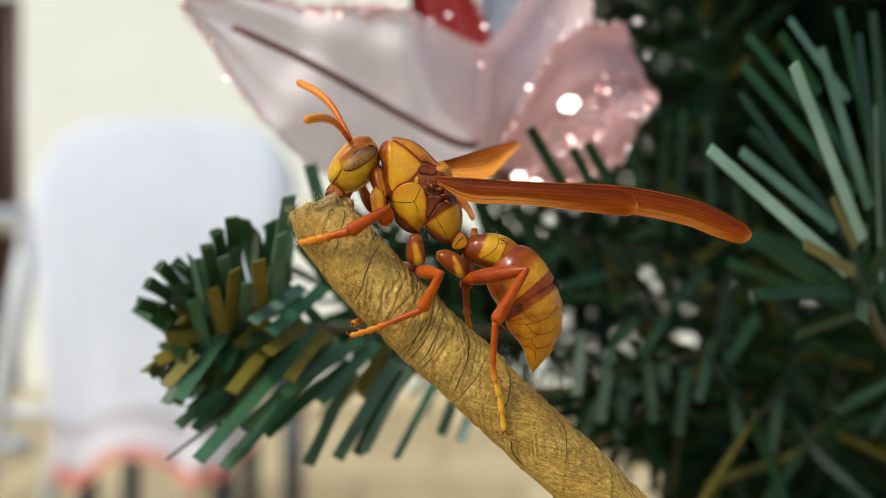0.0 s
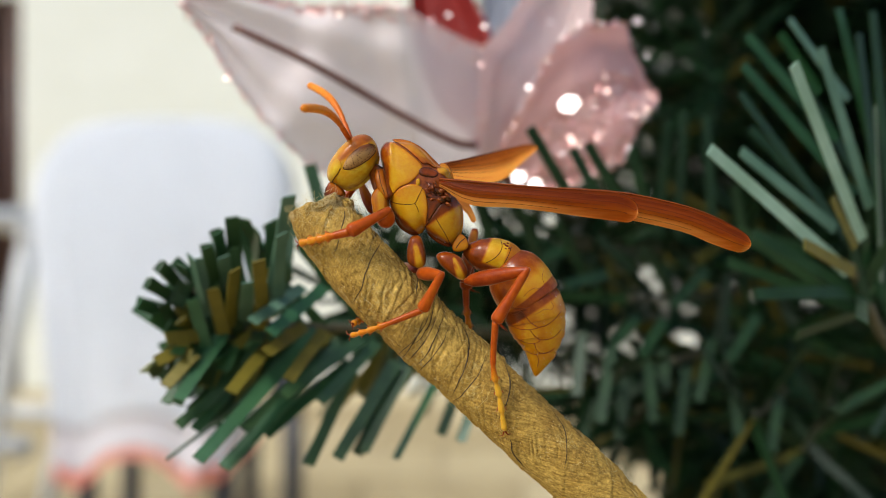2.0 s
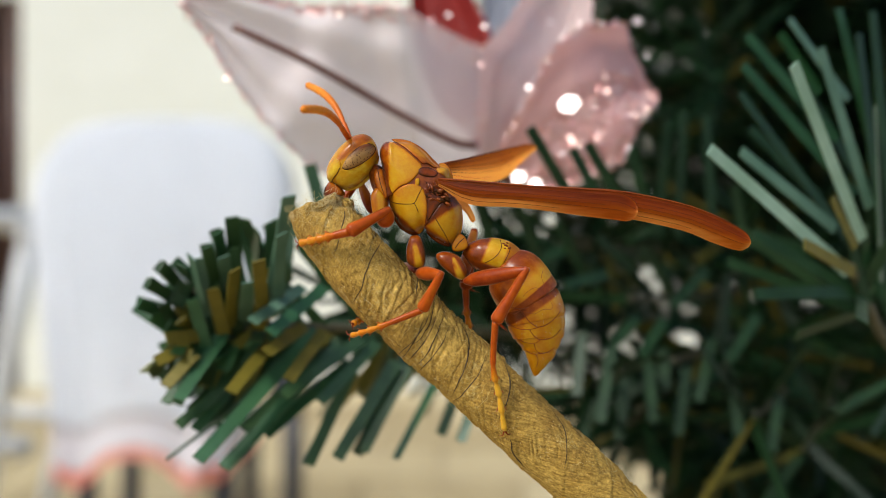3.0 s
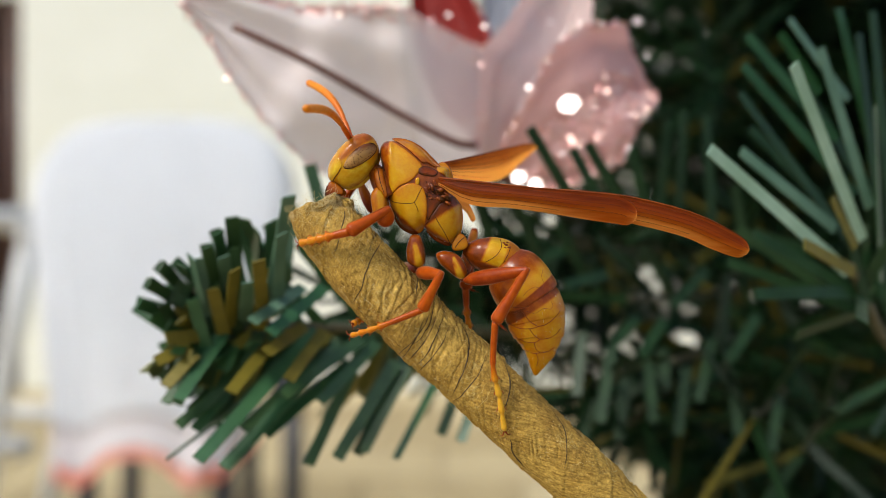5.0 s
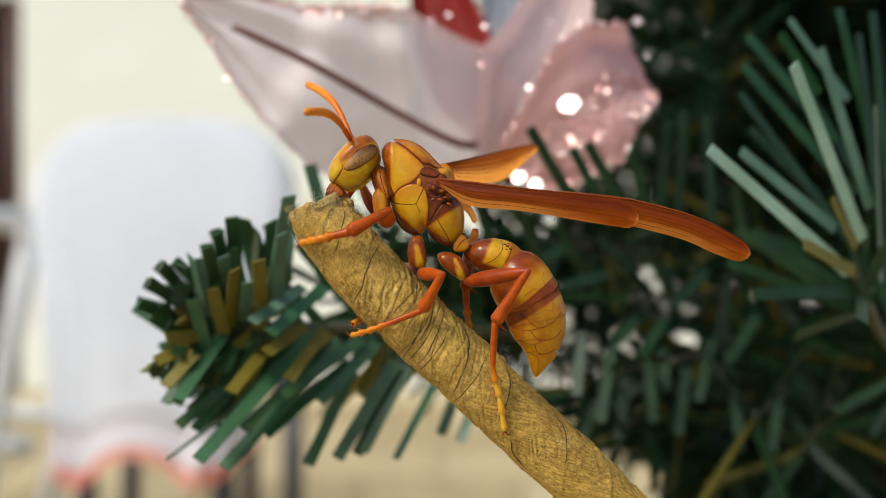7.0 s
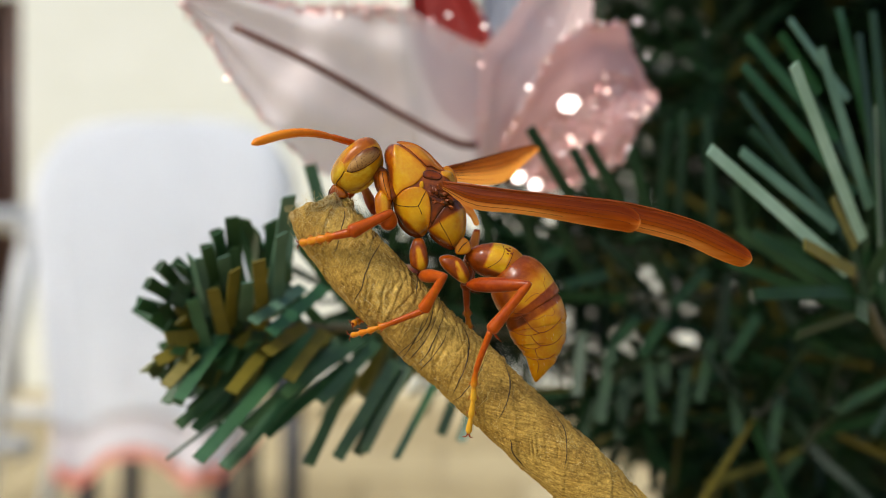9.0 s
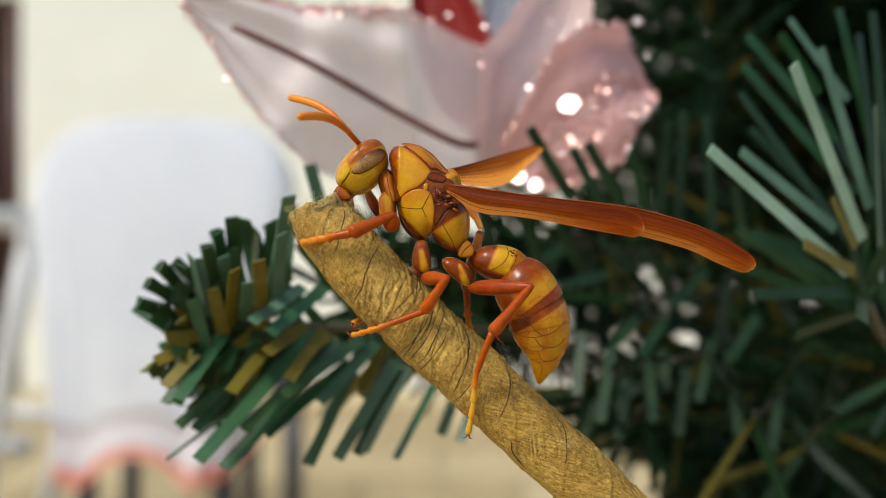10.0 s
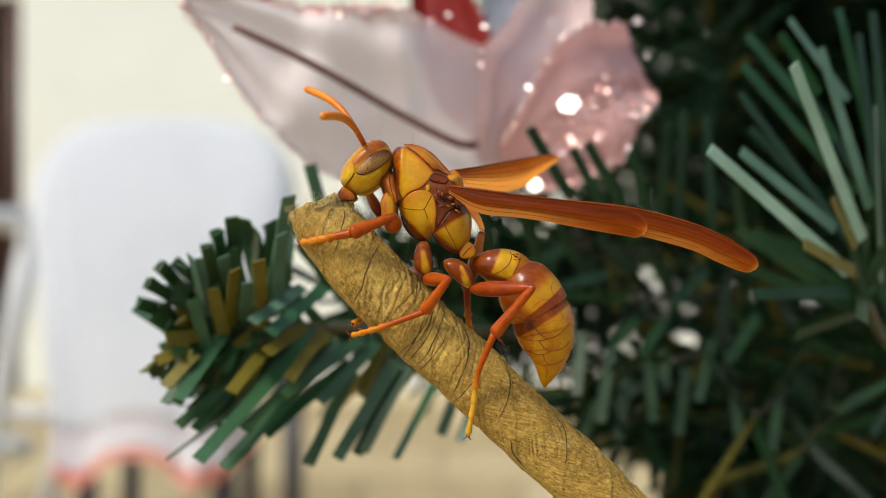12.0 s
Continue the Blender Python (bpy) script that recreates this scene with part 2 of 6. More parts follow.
WHITEMETAL = mottled("white_enamel", (0.56, 0.56, 0.54), (0.66, 0.66, 0.64), 15, 0.35, 0.1)

# ---- mesh tools ----
ORIGIN = {}


def thing(name, at, label, category, group=""):
    """A top-level thing: an Empty at its base (millimetres from the stage)."""
    ob = new(name)
    ob.empty_display_size = 0.005
    ORIGIN[ob.name] = Vector(at)
    ob.location = STAGE + Vector(at) * 0.001
    return tagged(ob, label, category, group)


def mesh_of(name, bm, mat, at):
    at = Vector(at)
    for v in bm.verts:
        v.co = (v.co - at) * 0.001
    bmesh.ops.recalc_face_normals(bm, faces=bm.faces)
    me = bpy.data.meshes.new(name)
    bm.to_mesh(me)
    bm.free()
    for p in me.polygons:
        p.use_smooth = True
    me.materials.append(mat)
    return me


def part(name, bm, mat, parent, label="", at=None):
    """One mesh under a thing or a part. Its vertices are millimetres from the stage; at: its pivot."""
    at = Vector(at if at is not None else ORIGIN[parent.name])
    ob = new(name, mesh_of(name, bm, mat, at))
    ORIGIN[ob.name] = at
    ob.parent = parent
    ob.location = (at - ORIGIN[parent.name]) * 0.001
    return tagged(ob, label)


def single(name, bm, mat, at, label, category, group="", kind=""):
    """A top-level thing of one mesh."""
    ob = new(name, mesh_of(name, bm, mat, at))
    ORIGIN[ob.name] = Vector(at)
    ob.location = STAGE + Vector(at) * 0.001
    return tagged(ob, label, category, group, kind)


def spline(rows, steps, closed=False):
    """Smooth rows of numbers between the given ones (Catmull-Rom)."""
    p = np.array(rows, float)
    n = len(p)
    out = []
    for i in range(n if closed else n - 1):
        if closed:
            a, b, c, d = p[(i - 1) % n], p[i], p[(i + 1) % n], p[(i + 2) % n]
        else:
            b, c = p[i], p[i + 1]
            a = p[i - 1] if i else 2 * b - c
            d = p[i + 2] if i + 2 < n else 2 * c - b
        for k in range(steps):
            t = k / steps
            out.append(0.5 * (2 * b + (c - a) * t + (2 * a - 5 * b + 4 * c - d) * t * t + (3 * b - a - 3 * c + d) * t ** 3))
    if not closed:
        out.append(p[-1])
    return np.array(out)


def loft(bm, rings, sides=24, steps=6, streak=None):
    """A solid through rings (x, y, z, radius, radius in depth, tone). streak: strength and angle of a paler stripe along it."""
    tone = bm.verts.layers.float.get("tone") or bm.verts.layers.float.new("tone")
    r = spline(rings, steps)
    pts = [Vector(q[:3]) for q in r]
    loops = []
    for i, q in enumerate(r):
        t = (pts[min(i + 1, len(r) - 1)] - pts[max(i - 1, 0)]).normalized()
        ref = Vector((0, 1, 0)) if abs(t.y) < 0.9 else Vector((0, 0, 1))
        s = (ref - t * ref.dot(t)).normalized()
        n = t.cross(s)
        ring = []
        for k in range(sides):
            a = 2 * math.pi * k / sides
            v = bm.verts.new(pts[i] + (n * math.cos(a) * max(q[3], 0.01) + s * math.sin(a) * max(q[4], 0.01)))
            v[tone] = q[5] + (streak[0] * max(0, math.cos(a - streak[1])) ** 9 * math.sin(math.pi * i / (len(r) - 1)) ** 2 if streak else 0)
            ring.append(v)
        loops.append(ring)
    for a, b in zip(loops, loops[1:]):
        for k in range(sides):
            bm.faces.new((a[k], a[(k + 1) % sides], b[(k + 1) % sides], b[k]))
    for ring, p, q in ((loops[0], pts[0], r[0]), (loops[-1], pts[-1], r[-1])):
        c = bm.verts.new(p)
        c[tone] = q[5]
        for k in range(sides):
            bm.faces.new((ring[k], ring[(k + 1) % sides], c))
    return bm


def pillow(bm, outline, half, mid=0.0, tone=lambda x, z: 1.0, rings=9, steps=6, power=0.4, rim=0.75):
    """A domed plate with both cheeks: an outline in the upright plane, swelling to each side by half."""
    layer = bm.verts.layers.float.get("tone") or bm.verts.layers.float.new("tone")
    o = spline(outline, steps, True)
    c = o.mean(0)
    rows = {}
    for side in (-1, 1):
        for i in range(rings):
            if i == 0 and side == 1:
                rows[1, 0] = rows[-1, 0]
                continue
            f = math.pi / 2 * i / rings
            ring = []
            for q in o:
                x, z = c + (q - c) * math.cos(f) ** power
                v = bm.verts.new((x, mid + side * half * math.sin(f), z))
                v[layer] = tone(x, z) - rim * max(0, 1 - i / 5) ** 1.3
                ring.append(v)
            rows[side, i] = ring
        top = bm.verts.new((c[0], mid + side * half, c[1]))
        top[layer] = tone(*c)
        n = len(o)
        for i in range(rings - 1):
            a, b = rows[side, i], rows[side, i + 1]
            for k in range(n):
                bm.faces.new((a[k], a[(k + 1) % n], b[(k + 1) % n], b[k]))
        for k in range(n):
            bm.faces.new((rows[side, rings - 1][k], rows[side, rings - 1][(k + 1) % n], top))
    return bm


def tube(bm, points, radius, sides=6, tone=0.5, steps=4, tip=None):
    """A thin round rod through points; tip: the radius at its end."""
    n = len(points)
    tip = radius if tip is None else tip
    return loft(bm, [(*p, radius + (tip - radius) * i / (n - 1), radius + (tip - radius) * i / (n - 1), tone) for i, p in enumerate(points)], sides, steps)


def gradient(x0, z0, t0, x1, z1, t1):
    """Tone that runs from t0 at one place to t1 at another."""
    d = np.array((x1 - x0, z1 - z0))

    def tone(x, z):
        f = float(np.dot((x - x0, z - z0), d) / d.dot(d))
        f = min(max(f, 0), 1)
        return t0 + (t1 - t0) * f * f * (3 - 2 * f)
    return tone


from mathutils.bvhtree import BVHTree


def on_surface(bms, line, lift=0.02, steps=6, side=-1):
    """The line, given across and up, laid on the flank of the shapes."""
    trees = [BVHTree.FromBMesh(b) for b in bms]
    out = []
    for x, z in spline(line, steps):
        best = None
        for t in trees:
            hit = t.ray_cast(Vector((x, side * 40, z)), Vector((0, -side, 0)))[0]
            if hit is not None and (best is None or hit.y * side > best * side):
                best = hit.y
        if best is not None:
            out.append((x, best + side * lift, z))
    return out


def seam(name, bms, line, parent, radius=0.045, label="", mat=None):
    bm = bmesh.new()
    for side in (-1, 1):
        pts = on_surface(bms, line, 0.0, 6, side)
        if len(pts) > 2:
            tube(bm, pts, radius, 5, 0.0, 1)
    return part(name, bm, mat or SEAM, parent, label)


# ---- the wasp ----
def paint(bm, tone):
    """Give every place of a shape its tone by where it lies, across and up."""
    layer = bm.verts.layers.float.get("tone") or bm.verts.layers.float.new("tone")
    for v in bm.verts:
        v[layer] = tone(v.co.x, v.co.z)
    return bm


def side_of(a, b, soft):
    """0 on the left hand of the line from a to b, 1 on its right hand, blended over soft."""
    a, b = np.array(a), np.array(b)
    d = (b - a) / np.hypot(*(b - a))

    def where(x, z):
        f = 0.5 + ((x - a[0]) * d[1] - (z - a[1]) * d[0]) / soft
        f = min(max(f, 0), 1)
        return f * f * (3 - 2 * f)
    return where


def plate(bm, outline, under, tone, rise=0.16, roll=0.4, sides=(-1, 1), ridge=None, edge=0.26):
    """A hard plate lying on the body under it, its rim rolled in; ridge: place across and height of a crest."""
    layer = bm.verts.layers.float.get("tone") or bm.verts.layers.float.new("tone")
    o = spline(outline, 9, True)
    c = o.mean(0)
    o = c + (o - c) * (1 + 0.05 / np.hypot(*(o - c).T))[:, None]
    tree = BVHTree.FromBMesh(under)
    scales = (1.0, 0.985, 0.965, 0.94, 0.905, 0.86, 0.8, 0.72, 0.62, 0.5, 0.38, 0.26, 0.14)
    n = len(o)
    for side in sides:
        rows = []
        for i, s in enumerate((1.0,) + scales):
            ring = []
            for q in o:
                x, z = c + (q - c) * s
                hit = tree.ray_cast(Vector((x, side * 40, z)), Vector((0, -side, 0)))[0]
                deep = abs(hit.y) if hit is not None else 0.0
                inside = min(1.0, (1 - s) * math.hypot(*(q - c)) / roll)
                up = rise * math.sqrt(1 - (1 - inside) ** 2)
                if ridge:
                    up += ridge[1] * math.exp(-((x - ridge[0]) / 0.22) ** 2) * inside
                if i == 0:
                    up = -min(0.5, deep * 0.6)
                v = bm.verts.new((x, side * (deep + up), z))
                v[layer] = tone(x, z) - edge * math.exp(-(1 - s) * math.hypot(*(q - c)) / 0.3) - 0.75 * edge * max(0, 1 - inside * 3)
                ring.append(v)
            rows.append(ring)
        hit = tree.ray_cast(Vector((c[0], side * 40, c[1])), Vector((0, -side, 0)))[0]
        top = bm.verts.new((c[0], side * ((abs(hit.y) if hit is not None else 0) + rise), c[1]))
        top[layer] = tone(*c)
        for a, b in zip(rows, rows[1:]):
            for k in range(n):
                bm.faces.new((a[k], a[(k + 1) % n], b[(k + 1) % n], b[k]))
        for k in range(n):
            bm.faces.new((rows[-1][k], rows[-1][(k + 1) % n], top))
    return bm


def stripe(a, b, wide0, wide1, low, high):
    """Tone of a pale wedge from a to b on a darker ground."""
    a, b = np.array(a), np.array(b)

    def tone(x, z):
        d = b - a
        f = min(max(float(np.dot((x, z) - a, d) / d.dot(d)), 0), 1)
        off = math.hypot(*((x, z) - a - f * d)) / (wide0 + (wide1 - wide0) * f)
        k = min(max(1.6 - 1.1 * off, 0), 1)
        return low + (high - low) * k * k * (3 - 2 * k)
    return tone


def build_wasp():
    wasp = thing("wasp", (-4, 0, 7.95), "amber and yellow paper wasp clinging to a brown paper-wrapped stick", "wasp")
    parts = {}
    # thorax: a brown body, and the plates that cover it
    core = bmesh.new()
    pillow(core, [(-5.15, 9.4), (-4.2, 9.45), (-2.8, 9.3), (-1.7, 8.55), (-0.6, 7.4), (0.4, 7.05), (0.65, 6.15), (1.1, 4.8), (1.6, 3.3), (1.5, 1.65), (0.7, 0.45), (-0.45, 0.85), (-1.35, 1.45), (-1.8, 1.85), (-2.55, 1.45), (-3.6, 1.95), (-4.35, 3.05), (-4.8, 4.15), (-5.0, 5.3), (-5.35, 7.05), (-5.6, 8.55)], 2.2, tone=lambda x, z: 0.04, rings=14, steps=5, power=0.62)
    red, gold = 0.25, 0.82
    front = side_of((-4.72, 9.3), (-4.72, 4.43), 0.14)
    low = side_of((-4.58, 3.56), (-2.05, 1.22), 0.2)
    stain = side_of((-1.17, 2.19), (1.36, 3.85), 0.3)
    foot = side_of((-1.46, 1.9), (0.78, 0.34), 0.3)
    dusk = side_of((-4.09, 9.11), (-0.68, 7.06), 1.2)
    plates = [
        ("shoulder_plate", [(-5.06, 9.25), (-4.43, 9.35), (-3.94, 9.01), (-3.21, 8.47), (-2.34, 7.69), (-1.85, 7.11), (-2.09, 6.62), (-2.58, 6.04), (-3.02, 5.7), (-3.8, 5.36), (-4.38, 4.77), (-4.72, 4.29), (-4.87, 5.02), (-5.02, 6.28), (-5.26, 7.35), (-5.5, 8.08), (-5.41, 8.72)],
         lambda x, z: red + (0.72 - red) * (1 - front(x, z)) + 0.1 * dusk(x, z), "glossy ochre plate with a red-brown front edge", 0.1, 0.16, (-4.58, 0.12)),
        ("back_plate", [(-4.5, 9.65), (-3.8, 9.7), (-2.8, 9.45), (-1.85, 8.85), (-1.1, 8.15), (-0.5, 7.55), (-0.2, 7.15), (-0.7, 7.1), (-1.35, 7.4), (-1.8, 7.4), (-2.3, 7.9), (-3.25, 8.75), (-4.0, 9.3)],
         lambda x, z: 0.6 - 0.12 * (z < 8.0), "orange yellow domed plate", 0.2, 0.3, None),
        ("rear_plate", [(-0.2, 7.55), (0.3, 7.4), (0.65, 6.9), (0.85, 6.15), (0.45, 6.0), (0.05, 6.4), (-0.4, 6.65), (-0.5, 7.05)], lambda x, z: 0.78, "yellow plate behind the back", 0.12, 0.2, None),
        ("wing_cap", [(-2.09, 6.87), (-1.56, 7.06), (-0.93, 6.92), (-0.49, 6.57), (-0.78, 6.23), (-1.46, 6.28), (-2.0, 6.43)], lambda x, z: 0.24, "red-brown cap over the wing root", 0.18, 0.4, None),
        ("flank_plate", [(-4.63, 4.24), (-4.19, 4.87), (-3.41, 5.41), (-2.58, 5.55), (-1.9, 5.31), (-1.56, 4.63), (-1.41, 3.65), (-1.51, 2.48), (-1.75, 1.75), (-2.14, 1.36), (-2.73, 1.27), (-3.56, 1.66), (-4.14, 2.34), (-4.48, 3.21)],
         lambda x, z: gold - (gold - red) * low(x, z), "yellow plate with a brown lower edge", 0.14, 0.2, None),
        ("middle_plate", [(-1.36, 4.82), (-0.88, 4.63), (-0.19, 4.58), (0.29, 4.43), (-0.24, 3.9), (-0.88, 3.07), (-1.31, 2.44), (-1.41, 2.97), (-1.31, 3.85)], lambda x, z: 0.2, "dark red-brown plate under the wings", 0.08, 0.2, None),
        ("hip_plate", [(-1.31, 2.29), (-0.88, 2.92), (-0.29, 3.75), (0.34, 4.33), (1.07, 4.43), (1.51, 3.94), (1.7, 3.07), (1.66, 1.9), (1.36, 1.02), (0.78, 0.39), (0.34, 0.24), (-0.54, 0.63), (-1.31, 1.31), (-1.56, 1.9)],
         lambda x, z: gold - (gold - red) * max(1 - stain(x, z), 0.75 * foot(x, z)), "yellow plate with a red-brown top", 0.13, 0.2, None),
        ("neck_plate", [(-5.99, 6.82), (-5.65, 7.01), (-5.31, 6.92), (-5.11, 6.14), (-4.87, 5.02), (-4.82, 4.33), (-5.16, 4.19), (-5.55, 4.72), (-5.94, 5.89)], lambda x, z: 0.5, "olive brown neck plate", 0.2, 0.3, None)]
    neck = bmesh.new()
    loft(neck, [(-6.4, 0, 7.25, .5, .5, .1), (-5.8, 0, 6.55, .8, 1.5, .12), (-5.35, 0, 5.55, .9, 1.9, .12), (-4.7, 0, 4.55, .8, 2.0, .1)], 32, 5)
    made, copies = [], {}
    for name, outline, tone, label, rise, roll, ridge in plates:
        bm = bmesh.new()
        plate(bm, outline, neck if name == "neck_plate" else core, tone, rise, roll, (-1, 1), ridge)
        copies[name] = bm.copy()
        made.append((name, bm, label))
    lines = [("flank_seam", "flank_plate", [(-4.63, 4.19), (-4.24, 3.99), (-3.8, 3.9), (-3.12, 3.85), (-2.48, 3.94), (-2.14, 4.58), (-1.8, 5.26)]), ("flank_seam", "flank_plate", [(-2.48, 3.94), (-2.29, 3.56), (-2.14, 3.17)]),
             ("hip_seam", "hip_plate", [(-0.68, 2.68), (-0.29, 2.0), (0.19, 1.22), (0.63, 0.34)]), ("neck_seam", "neck_plate", [(-5.65, 6.77), (-5.45, 5.8), (-5.06, 4.63)])]
    thorax = part("thorax", core, CORE, wasp, "dark brown core between yellow plates")
    part("neck", neck, CORE, thorax)
    for n, p, l in lines:
        seam(n, [copies[p]], l, thorax, 0.032)
    for name, bm, label in made:
        part(name, bm, SHELL, thorax, label)
    for side in (-1, 1):
        bm = bmesh.new()
        pillow(bm, [(0.78, 0.34), (1.07, 0.93), (1.46, 1.31), (1.9, 1.07), (2.19, 0.49), (2.05, 0.0), (1.41, -0.24), (0.88, -0.15)], 0.24, 0.85 * side, tone=lambda x, z: 0.62, power=0.5, rim=0.4)
        valves = [bm.copy()]
        part("waist_valve", bm, SHELL, thorax, "yellow valve over the waist")
        seam("valve_seam", valves, [(1.07, 0.05), (1.41, 0.54), (1.85, 0.93)], thorax, 0.04)
        bm = bmesh.new()
        pillow(bm, [(-2.39, 5.99), (-2.09, 6.09), (-2.0, 5.7), (-2.14, 5.41), (-2.39, 5.45)], 0.3, 2.05 * side, tone=lambda x, z: 0.8)
        part("wing_stop", bm, SHELL, thorax)
        # the wing's root: a bundle of dark hinge plates
        rng = random.Random(3)
        for k in range(20):
            u, w = 0.4 * (k % 5) + rng.uniform(-.15, .15), 0.36 * (k // 5) + rng.uniform(-.15, .15)
            at = Vector((-1.25 + u, side * (1.9 + 0.3 * rng.random()), 4.5 + w - 0.3 * u))
            bm = bmesh.new()
            bmesh.ops.create_icosphere(bm, subdivisions=3, radius=1)
            turn = Matrix.Rotation(rng.uniform(-0.6, 1.4), 3, "Y")
            size = rng.uniform(.2, .42)
            for v in bm.verts:
                q = turn @ Vector((v.co.x * size, v.co.y * .3, v.co.z * size * .5))
                v.co = at + q * (1 + 0.45 * noise.noise(v.co * 1.9 + Vector((k, 0, 0))))
            part("wing_hinge", bm, CORE if k % 3 else SEAM, thorax, "dark brown wing hinge")
        bm = bmesh.new()
        pillow(bm, [(1.07, 4.43), (1.66, 4.29), (2.19, 3.85), (2.63, 3.07), (2.82, 2.44), (2.53, 2.48), (2.14, 3.17), (1.56, 3.75)], 0.06, 1.9 * side, tone=lambda x, z: 1.5)
        part("wing_lobe", bm, WING, thorax, "golden see-through lobe at the wing's root")

    # head, with eyes and jaws
    head_at = (-6.1, 0, 7.55)
    hb = bmesh.new()
    crown, rear = side_of((-8.77, 7.65), (-5.84, 9.79), 0.3), side_of((-6.53, 10.18), (-5.45, 8.43), 0.5)
    face = lambda x, z: 0.78 - 0.42 * (1 - crown(x, z)) * side_of((-8.67, 8.43), (-7.89, 9.79), 0.9)(x, z) * (1 - 0.7 * (1 - rear(x, z)))
    pillow(hb, [(-7.95, 9.9), (-7.4, 10.1), (-6.8, 10.1), (-6.25, 9.75), (-5.85, 9.05), (-5.75, 8.25), (-6.1, 7.15), (-6.8, 6.2), (-7.75, 5.5), (-8.7, 5.3), (-9.6, 5.65), (-10.15, 6.05), (-10.3, 6.75), (-10.1, 7.5), (-9.65, 8.25), (-9.15, 8.9), (-8.55, 9.45)], 2.35, tone=face, rings=14, steps=6, power=0.6)
    layer = hb.verts.layers.float.get("tone")
    for v in hb.verts:
        v[layer] = face(v.co.x, v.co.z)
    skull = [hb.copy()]
    head = part("head", hb, SHELL, wasp, "lemon yellow head with an orange-brown crown", head_at)
    ORIGIN[head.name] = Vector(head_at)
    for name, outline, tone, label in (
            ("cheek", [(-8.77, 6.82), (-7.89, 6.77), (-6.87, 7.21), (-6.18, 8.04), (-5.89, 8.62), (-5.7, 7.94), (-6.04, 6.92), (-6.72, 6.04), (-7.6, 5.36), (-8.43, 5.16), (-8.96, 5.41), (-9.25, 5.94), (-9.06, 6.48)], gradient(-6.2, 8.6, 0.7, -7.0, 7.2, 0.96), "lemon yellow cheek"),
            ("face_shield", [(-9.98, 6.72), (-9.64, 7.5), (-9.25, 7.79), (-8.86, 7.35), (-8.91, 6.87), (-9.25, 6.38), (-9.84, 5.84), (-10.03, 6.18)], gradient(-9.2, 8.0, 0.8, -9.6, 7.0, 0.95), "yellow face shield")):
        bm = bmesh.new()
        plate(bm, outline, skull[0], tone, 0.05, 0.14, edge=0.1)
        skull.append(bm.copy())
        part(name, bm, SHELL, head, label)
    for side in (-1, 1):
        eb = bmesh.new()
        layer = eb.verts.layers.float.new("tone")
        (cx, cz), rows = (-7.3, 7.94), []
        trees = [BVHTree.FromBMesh(b) for b in skull]
        ux, uz = 0.79, 0.613
        for i in range(13):
            f = i / 12
            ring = []
            for k in range(48):
                a = 2 * math.pi * k / 48
                u, w = 1.66 * f * math.cos(a), 0.66 * f * math.sin(a) * (1 + 0.16 * math.cos(a))
                x, z = cx + u * ux - w * uz, cz + u * uz + w * ux
                hits = [t.ray_cast(Vector((x, side * 40, z)), Vector((0, -side, 0)))[0] for t in trees]
                deep = max([abs(h.y) for h in hits if h is not None], default=0)
                v = eb.verts.new((x, side * (deep + 0.42 * math.sqrt(max(1 - f * f, 0)) - 0.04), z))
                v[layer] = 0.36 + 0.3 * f * math.cos(a) + 0.42 * f * math.sin(a)
                ring.append(v)
            rows.append(ring)
        for a, b in zip(rows, rows[1:]):
            for k in range(48):
                eb.faces.new((a[k], a[(k + 1) % 48], b[(k + 1) % 48], b[k]))
        bmesh.ops.remove_doubles(eb, verts=eb.verts, dist=1e-5)
        rim = [tuple(v.co) for v in rows[-1][22:]] + [tuple(v.co) for v in rows[-1][:6]]
        part("compound_eye", eb, FACET, head, "speckled brown glassy eye")
        rb = bmesh.new()
        tube(rb, [(p[0], p[1] + side * 0.05, p[2]) for p in rim], 0.042, 5, 0, 1)
        part("eye_rim", rb, SEAM, head)
        # jaw with a black edge, and the feelers of the mouth
        jb = bmesh.new()
        pillow(jb, [(-9.98, 5.84), (-9.45, 5.7), (-8.91, 5.26), (-8.77, 4.82), (-9.11, 4.58), (-9.59, 4.58), (-9.98, 4.48), (-10.37, 4.33), (-10.42, 4.77), (-10.28, 5.36)], 0.36, 0.9 * side, tone=gradient(-9.06, 5.41, 0.5, -10.32, 4.43, 0.0), power=0.5, rim=0.35)
        jaws = [jb.copy()]
        jaw = part("jaw", jb, SHELL, head, "red-brown jaw with a black edge")
        eb = bmesh.new()
        edge = on_surface(jaws, [(-10.23, 5.41), (-10.37, 4.77), (-10.28, 4.43), (-9.98, 4.58), (-9.55, 4.63), (-9.06, 4.68)], 0.0, 6, side)
        tube(eb, edge, 0.075, 5, 0, 1)
        part("jaw_edge", eb, SEAM, jaw)
        jb = bmesh.new()
        tube(jb, [(-9.11, 0.8 * side, 5.35), (-8.99, side, 4.89), (-9.19, side, 4.64)], 0.06, 5, 0.2, 3, 0.03)
        part("mouth_feeler", jb, SHELL, head)
    seam("cheek_seam", skull, [(-8.91, 6.92), (-9.11, 6.53), (-9.45, 6.18), (-9.79, 5.8), (-10.08, 5.41)], head, 0.04)
    seam("cheek_seam", skull, [(-9.79, 5.8), (-9.35, 5.45), (-8.86, 5.16)], head, 0.04)
    for x, y, z in ((-7.01, -0.9, 9.9), (-6.62, -0.4, 9.8), (-6.37, 0.2, 9.7)):
        jb = bmesh.new()
        bmesh.ops.create_uvsphere(jb, u_segments=12, v_segments=8, radius=0.13, matrix=Matrix.Translation((x, y, z)))
